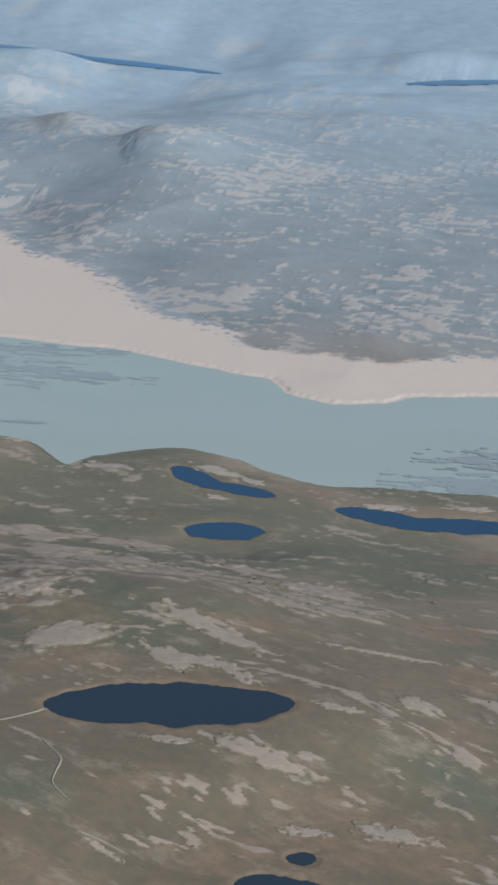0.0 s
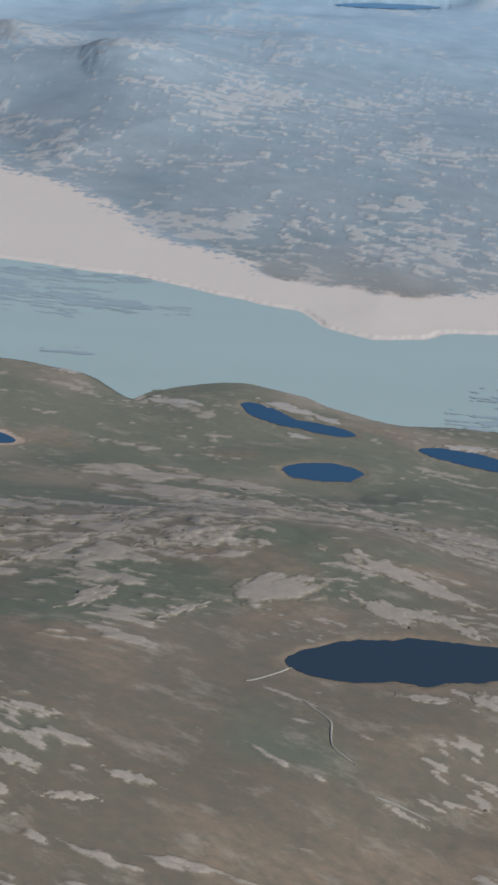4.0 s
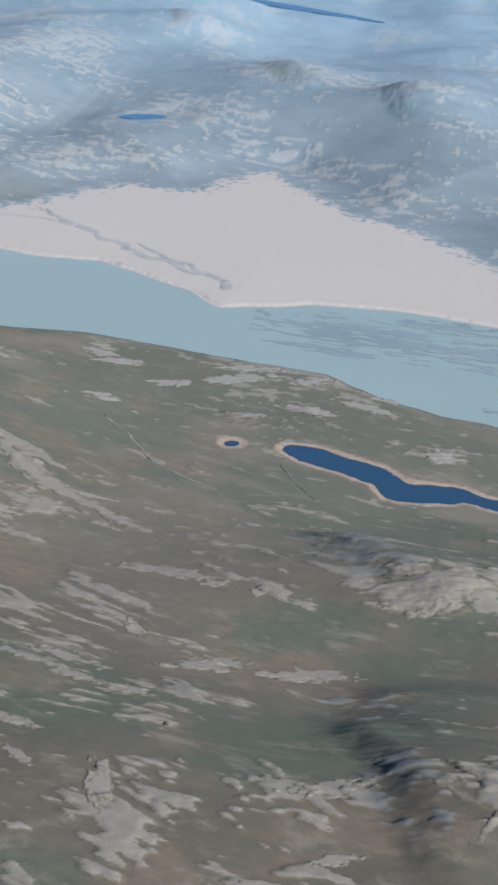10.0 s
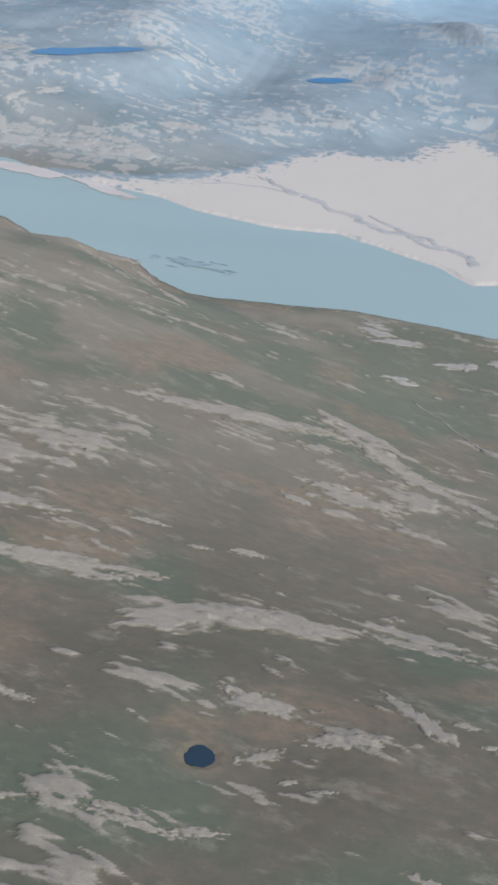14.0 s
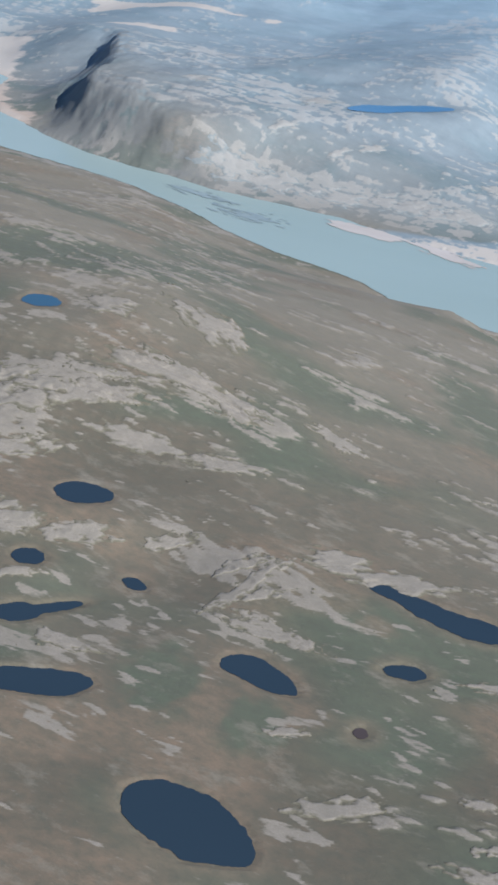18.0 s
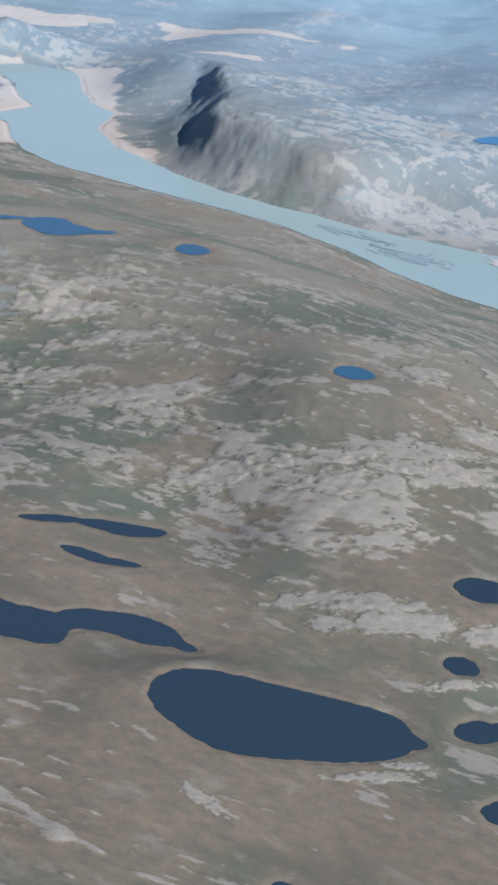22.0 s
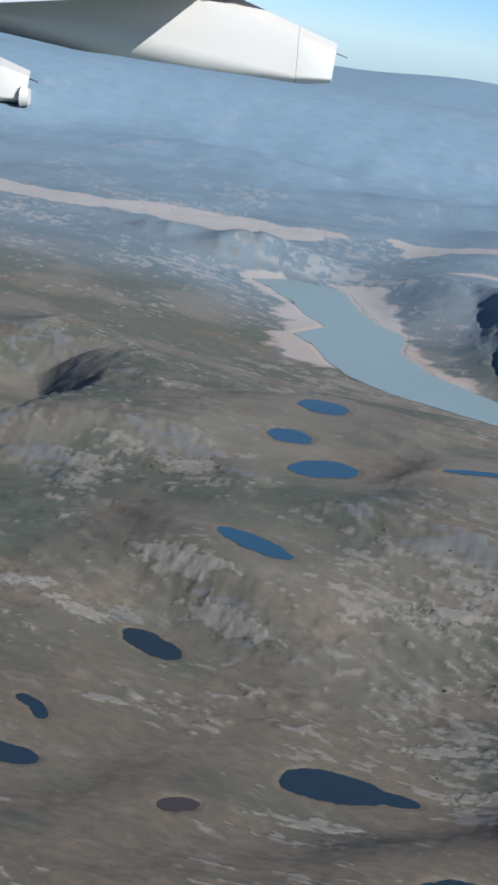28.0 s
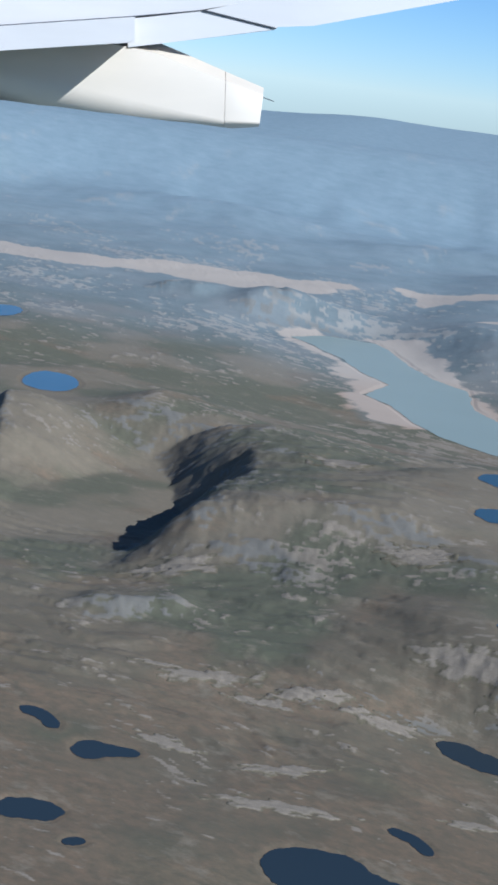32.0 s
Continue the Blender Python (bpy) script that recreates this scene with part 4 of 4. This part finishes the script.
Y = np.repeat(YS[:, None], len(FRAC), 1)
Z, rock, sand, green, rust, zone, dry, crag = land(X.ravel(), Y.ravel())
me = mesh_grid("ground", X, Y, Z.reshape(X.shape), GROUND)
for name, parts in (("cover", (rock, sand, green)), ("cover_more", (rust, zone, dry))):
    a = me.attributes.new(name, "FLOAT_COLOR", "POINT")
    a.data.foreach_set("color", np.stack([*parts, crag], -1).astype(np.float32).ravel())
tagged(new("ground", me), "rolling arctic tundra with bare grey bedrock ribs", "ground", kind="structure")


# ---- water and flats cut along their shores ----
def shore_mesh(name, field, x0, x1, y0, y1, step, z, mat, skirt=0.0):
    xs, ys = np.arange(x0, x1 + step, step), np.arange(y0, y1 + step, step)
    gx_, gy_ = np.meshgrid(xs, ys)
    f = field(gx_.ravel(), gy_.ravel()).reshape(gx_.shape)
    verts, index, faces = [], {}, []

    def vert(key, x, y):
        if key not in index:
            index[key] = len(verts)
            verts.append((x, y, z))
        return index[key]

    wet = f < 0
    some = wet[:-1, :-1] | wet[1:, :-1] | wet[:-1, 1:] | wet[1:, 1:]
    for j, i in zip(*np.nonzero(some)):
        corners = ((j, i), (j, i + 1), (j + 1, i + 1), (j + 1, i))
        poly = []
        for n in range(4):
            a, b = corners[n], corners[(n + 1) % 4]
            fa, fb = f[a], f[b]
            if fa < 0:
                poly.append(vert((a, a), xs[a[1]], ys[a[0]]))
            if (fa < 0) != (fb < 0):
                s = fa / (fa - fb)
                poly.append(vert((min(a, b), max(a, b)), xs[a[1]] + s * (xs[b[1]] - xs[a[1]]), ys[a[0]] + s * (ys[b[0]] - ys[a[0]])))
        if len(poly) > 2:
            faces.append(poly)
    me = bpy.data.meshes.new(name)
    me.from_pydata(verts, [], faces)
    me.materials.append(mat)
    return me


def river_field(px, py):
    return inside_distance(px, py, RIVER_NEAR + RIVER_FAR) + 1.2 * fbm(px / 14, py / 14, 3, 99) + 0.5 * fbm(px / 3, py / 3, 2, 98)


tagged(new("river", shore_mesh("river", river_field, -770, 262, 325, 735, 1.6, RIVER, SILT)), "broad milky turquoise glacial river", "river", kind="structure")
for n, (level, *lobes) in enumerate(LAKES):
    reach = max(l[2] for l in lobes) + 3
    x0, x1 = min(l[0] for l in lobes) - reach, max(l[0] for l in lobes) + reach
    y0, y1 = min(l[1] for l in lobes) - reach, max(l[1] for l in lobes) + reach
    step = max(0.35, (x1 - x0) / 110)

    def lake_field(px, py, lobes=lobes, n=n):
        return lake_shape(px, py, lobes, n)

    big = max(l[2] for l in lobes) > 5
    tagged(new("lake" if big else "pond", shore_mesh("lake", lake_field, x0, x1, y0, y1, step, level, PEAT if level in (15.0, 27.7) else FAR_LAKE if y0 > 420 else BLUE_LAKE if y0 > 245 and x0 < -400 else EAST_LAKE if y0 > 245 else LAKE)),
           "deep blue lake lying among brown tundra" if big else "small brown peat pond among tundra" if level in (15.0, 27.7) else "small dark blue tundra pond", "lake" if big else "pond", "tundra lakes")


# ---- flats and bars in the river ----
MUD = flat_material("wet_grey_river_mud", (0.156, 0.176, 0.166), (0.204, 0.226, 0.208), 0.08, 0.55)
BAR = flat_material("dry_pale_river_sand", (0.30, 0.25, 0.205), (0.37, 0.31, 0.26), 0.06, 0.9)


def flat(name, lobe, seed, cut, height, mat, label):
    x, y, a, b, lean = lobe

    def field(px, py):
        c, s = math.cos(radians(lean)), math.sin(radians(lean))
        u, v = (px - x) * c + (py - y) * s, (py - y) * c - (px - x) * s
        braid = fbm(u / 13 + seed, v / 2.6, 4, 130 + seed, 0.6)
        return np.sqrt((u / a) ** 2 + (v / b) ** 2) - 1 + cut * (braid + 0.12)

    me = shore_mesh(name, field, x - a - 2, x + a + 2, y - max(b, a * 0.45) - 2, y + max(b, a * 0.45) + 2, 0.7, RIVER + height, mat)
    return tagged(new(name, me), label, name.replace("_", " "), "flats in the river")


for k, lobe in enumerate([(-165, 441, 42, 13, 177), (-185, 424, 13, 3.6, 180), (-137, 464, 24, 5, 8), (-123, 438, 26, 5, 3), (8, 373, 22, 7, 12), (-126, 391, 6, 2.2, 15),
                          (-309, 428, 13, 3.6, 176), (-433, 497, 14, 5.5, 165), (-456, 512, 16, 4, 160), (20, 394, 26, 6, 5)]):
    flat("mudflat", lobe, k, 2.0, 0.05 + 0.012 * k, MUD, "wet grey mudflat cut by braided river channels")
flat("sandbar", (-391, 507, 17, 6, 165), 20, 0.5, 0.14, BAR, "pale dry sandbar at the river's far bank")
flat("sandbar", (-357, 497, 17, 5, 150), 21, 0.9, 0.13, BAR, "pale dry sandbar at the river's far bank")


# ---- ribs of bare rock that stand out of the heath ----
def rock_rib(x, y, a, b, lean, seed):
    c, s = math.cos(radians(lean)), math.sin(radians(lean))

    def field(px, py):
        u, v = (px - x) * c + (py - y) * s, (py - y) * c - (px - x) * s
        d = (np.sqrt((u / a) ** 2 + (v / b) ** 2) - 1) * b
        return d + 0.75 * b * fbm(u / (1.1 * b) + seed, v / (0.55 * b), 4, 160, 0.52) + 0.5 * b * np.maximum(0, fbm(u / (2.8 * b), v / b + seed, 2, 170)) + (0.9 * b * np.maximum(-0.1, fbm(u / 5 + seed, v / 3.4, 3, 172)) if y > 430 else 0)

    reach_x, reach_y = abs(a * c) + abs(b * s) + b, abs(a * s) + abs(b * c) + b
    step = max(0.22, a / 34, y / 900)
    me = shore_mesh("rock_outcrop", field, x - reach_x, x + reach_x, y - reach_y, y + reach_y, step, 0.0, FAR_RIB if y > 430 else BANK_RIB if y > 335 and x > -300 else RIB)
    n = len(me.vertices)
    if n < 12:
        return
    co = np.empty(n * 3, np.float32)
    me.vertices.foreach_get("co", co)
    co = co.reshape(-1, 3)
    px, py = co[:, 0].astype(float), co[:, 1].astype(float)
    f = field(px, py)
    crown = smooth(0.02, -0.45 * b, f)
    u, v = along(px, py)
    co[:, 2] = land(px, py)[0] - 0.12 + crown * (0.10 + 0.035 * min(b, 5)) + crown * 0.06 * fbm(u / 3.2, v / 1.2, 4, 180, 0.55) + 0.1 * (f < -0.02)
    me.vertices.foreach_set("co", co.ravel())
    core = me.attributes.new("core", "FLOAT", "POINT")
    core.data.foreach_set("value", smooth(0.0, -0.5 * b, f).astype(np.float32))
    me.polygons.foreach_set("use_smooth", np.ones(len(me.polygons), bool))
    me.update()
    long = a > 7
    tagged(new("rock_outcrop", me), "long rib of bare grey lichened rock in heath" if long else "low outcrop of pale grey rock in heath", "rock outcrop", "rock outcrops")


for k, rib in enumerate(RIBS):
    rock_rib(*rib, k)


# ---- streams and dry channels ----
STREAM = flat_material("pale_gravel_stream_bed", (0.15, 0.13, 0.096), (0.2, 0.173, 0.13), 0.3, 0.8)
CHANNEL = flat_material("damp_grey_channel_sand", (0.22, 0.20, 0.175), (0.32, 0.275, 0.23), 0.2, 0.8)


def ribbon(name, way, width, mat, label, seed):
    """A winding strip laid on the land."""
    pts = [Vector((*p, 0)) for p in way]
    line = []
    for k in range(len(pts) - 1):
        a, b, c, d = pts[max(k - 1, 0)], pts[k], pts[k + 1], pts[min(k + 2, len(pts) - 1)]
        for n in range(24):
            s = n / 24
            line.append(0.5 * (2 * b + (c - a) * s + (2 * a - 5 * b + 4 * c - d) * s * s + (3 * b - a - 3 * c + d) * s**3))
    xs, ys = np.array([p.x for p in line]), np.array([p.y for p in line])
    xs, ys = xs + 1.6 * width * fbm(xs / 9, ys / 9 + seed, 3, 140), ys + 1.6 * width * fbm(xs / 9 + 50, ys / 9, 3, 141)
    tx, ty = np.gradient(xs), np.gradient(ys)
    size = np.hypot(tx, ty) + 1e-9
    half = width * (0.6 + 0.5 * fbm(xs / 4, ys / 4, 2, 142)) * smooth(0, 10, np.arange(len(xs))) * smooth(0, 10, len(xs) - 1 - np.arange(len(xs))) + 0.02
    rows = [(xs - ty / size * half * o, ys + tx / size * half * o) for o in (-1, -0.4, 0.4, 1)]
    X_, Y_ = np.stack([r[0] for r in rows]), np.stack([r[1] for r in rows])
    Z_ = land(X_.ravel(), Y_.ravel())[0].reshape(X_.shape) + np.array([0.02, 0.14, 0.14, 0.02])[:, None]
    tagged(new(name, mesh_grid(name, X_, Y_, Z_, mat)), label, name.replace("_", " "))


for k, way in enumerate([[(-234, 337), (-225, 326), (-216, 307), (-207, 299), (-200, 295)], [(-55.3, 179), (-51.4, 175), (-51, 169), (-47.5, 165.7)], [(-44.7, 160.4), (-41, 160), (-36.8, 159)],
                         [(-64, 182), (-60, 185), (-57, 188)], [(-186, 325), (-179, 309), (-175, 301)]]):
    ribbon("stream_bed", way, 0.24 if k else 0.6, STREAM, "narrow pale gravel stream bed through heath", k)
for k, way in enumerate([[(-310, 544), (-290, 525), (-272, 511), (-258, 499), (-240, 489), (-226, 480), (-219, 468)], [(-262, 512), (-246, 498), (-232, 486)],
                         [(-330, 522), (-308, 528), (-291, 523)]]):
    ribbon("dry_channel", way, 3.0 - 0.9 * k, CHANNEL, "dark damp channel winding across pale sand flat", 10 + k)


# ---- loose boulders ----
def boulders(count):
    px, py = rng.uniform(-640, 20, count * 6), rng.uniform(135, 300, count * 6)
    z, rock, sand_, *_ = land(px, py)
    keep = np.nonzero((rock > 0.35) & (sand_ < 0.1) & (z > 3))[0][:count]
    base = np.array([(math.cos(a), math.sin(a), h) for h in (-0.35, 0.35) for a in np.arange(6) * math.pi / 3] + [(0, 0, 0.8)])
    quads = [(k, (k + 1) % 6, 6 + (k + 1) % 6, 6 + k) for k in range(6)] + [(6 + k, 6 + (k + 1) % 6, 12) for k in range(6)]
    verts, faces = [], []
    for n, k in enumerate(keep):
        size = 0.12 + 0.35 * rng.random() ** 3
        shape = base * rng.uniform(0.7, 1.3, base.shape) * (size, size * 0.8, size * 0.8) + (px[k], py[k], z[k] + 0.02)
        verts += [tuple(v) for v in shape]
        faces += [tuple(13 * n + i for i in f) for f in quads]
    me = bpy.data.meshes.new("boulders")
    me.from_pydata(verts, [], faces)
    me.materials.append(RIB)
    tagged(new("boulders", me), "scattered loose grey boulders on bare rock", "boulders", kind="stuff")


boulders(420)


# ---- the aircraft wing, far off, sized and shaped to fit the camera's view: own axes across, up and away, from the fairing's lower tail corner ----
WING_AT = Vector((-1065.6, 2204.5, 56.5))
WING_YAW, WING_PITCH, WING_ROLL = 14.556, -16.422, 9.486
WING = pose(*WING_AT, 90 + WING_PITCH, 0, WING_YAW) @ pose(0, 0, 0, 0, 0, WING_ROLL)
UNIT = 2204 / 2501.0


def paint_material(name, colour, rough):
    m, n, l, p = material(name)
    dirt = noise_tex(n, l, 0.02, 5, 0.6, 0.3, (4, 1, 1))
    l.new(mix(n, l, math_node(n, l, "MULTIPLY_ADD", dirt, 1.6, -0.5, True), tuple(0.9 * v for v in colour), colour), p.inputs["Base Color"])
    p.inputs["Roughness"].default_value = rough
    return m


WHITE = paint_material("white_fairing_paint", (0.62, 0.525, 0.405), 0.4)
PALE = paint_material("pale_grey_wing_paint", (0.57, 0.525, 0.47), 0.45)
DARK = paint_material("dark_sealant", (0.06, 0.06, 0.065), 0.6)


def part(name, bm, mat, parent, label=""):
    me = bpy.data.meshes.new(name)
    bmesh.ops.recalc_face_normals(bm, faces=bm.faces)
    bm.to_mesh(me)
    bm.free()
    me.materials.append(mat)
    for f in me.polygons:
        f.use_smooth = False
    ob = new(name, me)
    ob.parent = parent
    return tagged(ob, label) if label else ob


def spot(across, up, away):
    """A point of the wing from its pixel place in the camera's view, in units of its own scale; (566, 155) is the tail
    corner.
    """
    k = 1 + away / 2501
    return Vector((((across - 441) * k - 132) * UNIT, ((784 - up) * k - 634) * UNIT, -away * UNIT))


def prism(outline, front, back, slope=(0.0, 0.0)):
    """A slab with that outline across and up, from front to back, its far face shifted by slope."""
    bm = bmesh.new()
    near = [bm.verts.new(spot(a, u, front)) for a, u in outline]
    far_ = [bm.verts.new(spot(a + slope[0], u + slope[1], back)) for a, u in outline]
    bm.faces.new(near)
    bm.faces.new(far_[::-1])
    for k in range(len(outline)):
        q = (k + 1) % len(outline)
        bm.faces.new((near[k], near[q], far_[q], far_[k]))
    bmesh.ops.bevel(bm, geom=[e for e in bm.edges], offset=0.8, segments=2, affect="EDGES")
    return bm


def loft(stations, mid):
    """A flat-sided body with a chamfered back and a rounded keel through stations: across at the back and at the keel, heights of back, shoulder and keel, half depth, keel radius."""
    bm, rings = bmesh.new(), []
    for a_top, a_low, top, shoulder, low, half, r in stations:
        keel = [(-half * math.cos(w), low - r + r * math.sin(w)) for w in np.linspace(0, math.pi, 15)]
        outline = [(half, shoulder), (0.45 * half, top), (-0.3 * half, top), (-half, shoulder)] + keel
        rings.append([bm.verts.new(spot(a_top + (a_low - a_top) * (up - top) / (low - top), up, mid + d)) for d, up in outline])
    count = len(rings[0])
    for r0, r1 in zip(rings, rings[1:]):
        for k in range(count):
            q = (k + 1) % count
            bm.faces.new((r0[k], r0[q], r1[q], r1[k])).smooth = True
    for ring in (rings[0][::-1], rings[-1]):
        bm.faces.new([bm.verts.new(v.co) for v in ring])
    bm.edges.ensure_lookup_table()
    for ring in rings[:-1]:
        for k in (0, 1, 2, 3):
            for e in ring[k].link_edges:
                if e.other_vert(ring[k]) not in ring:
                    e.smooth = False
    return bm


def rod(parent, name, start, end, size, mat, label, sides=10):
    """A thin round bar between two points given as for spot."""
    a, b = spot(*start), spot(*end)
    bm = bmesh.new()
    bmesh.ops.create_cone(bm, cap_ends=True, segments=sides, radius1=size * UNIT, radius2=0.8 * size * UNIT, depth=(b - a).length,
                          matrix=Matrix.Translation((a + b) / 2) @ (b - a).to_track_quat("Z", "Y").to_matrix().to_4x4())
    return part(name, bm, mat, parent, label)


def smooth_faces(ob):
    for f in ob.data.polygons:
        f.use_smooth = len(f.vertices) == 4
    return ob


def fairing(parent, shift, lift, scale=1.0, nearer=0.0, piped=False):
    def at(a_top, a_low, top, shoulder, low, half, r):
        def x(v):
            return 566 + shift + (v - 566) * scale

        def y(v):
            return 155 + lift + (v - 155) * scale

        return x(a_top), x(a_low), y(top), y(shoulder), y(low), half * scale, r * scale

    mid = 60 - nearer
    body = smooth_faces(part("flap_track_fairing", loft([at(-260, -260, -24, -12, 4, 60, 8), at(-140, -140, -24, -12, 30, 60, 20), at(0, 0, -24, -12, 63, 60, 40), at(90, 90, -24, -12, 85, 60, 50),
        at(140, 140, -24, -12, 98, 60, 54), at(190, 190, -24, -12, 110, 60, 56), at(240, 240, -22, -10, 123, 60, 56), at(290, 290, -20, -6, 134, 60, 52), at(340, 340, -12, 3, 143, 58, 46),
        at(395, 393, -3, 18, 149, 55, 38), at(440, 436, 18, 40, 153, 52, 30), at(512, 504, 53, 70, 156, 46, 16)], mid), WHITE, parent, "white flap track fairing under the wing"))
    tail = smooth_faces(part("tail_cone", loft([at(512.6, 504.6, 53.6, 70.4, 156, 45.6, 16), at(577, 565, 84, 98, 155, 40, 9), at(579, 567, 86, 99, 154, 38.5, 8)], mid), WHITE, body))
    x, y = 566 + shift, 155 + lift
    rod(body, "static_discharger", (x + 8 * scale, y - 54 * scale, mid), (x + 30 * scale, y - 45 * scale, mid), 0.9, DARK, "thin dark static discharger rod")
    if piped:
        rod(tail, "drain_pipe", (x - 6, y - 11, mid - 30), (x + 9, y - 9, mid - 30), 11, WHITE, "stubby white drain pipe", 20)
    return body


wing = new("aircraft_wing")
wing.matrix_world = WING
tagged(wing, "white aircraft wing with flap and flap fairings", "aircraft wing")
panel = part("wing_panel", prism([(-260, -20), (330, -30), (600, -60), (1040, -115), (1040, -160), (600, -150), (-260, -150)], 40, 80, (0, -3)), PALE, wing)
flap = part("flap", prism([(-260, 13), (11, 5), (336, -4), (350, -9), (352, -50), (96, -41), (-260, -26)], -170, 0), PALE, wing, "pale inboard flap with a straight trailing edge")
part("spoiler_panel", prism([(-260, -27.5), (96, -42.5), (352, -51.5), (471, -58), (600, -75), (600, -140), (-260, -130)], 2, 34), PALE, wing)
aileron = part("aileron", prism([(340, 5), (393, 0), (603, -18), (609, -24), (673, -23), (975, -67), (1040, -77), (1040, -140), (975, -132), (603, -80), (476, -56), (340, -46)], -2, 30, (0, -3)), PALE, wing)
part("hinge_gap", prism([(474, -57), (603, -20), (607, -21.5), (478, -59)], -6, -1), DARK, wing, "dark hinge gap between flap and aileron")
part("panel_seam", prism([(-260, -25.6), (96, -40.6), (352, -49.8), (474, -56.4), (474, -58.2), (352, -51.6), (96, -42.6), (-260, -27.6)], -2, 2), DARK, wing)
part("panel_seam", prism([(-260, -130), (40, -66), (96, -42.4), (92, -42), (38, -64.6), (-260, -128)], -2, 3), DARK, wing)
fairing(wing, 0, 0)
# second fairing, set much nearer and scaled to fit the camera's view
fairing(wing, -524, 32, 0.8, 1050, True)
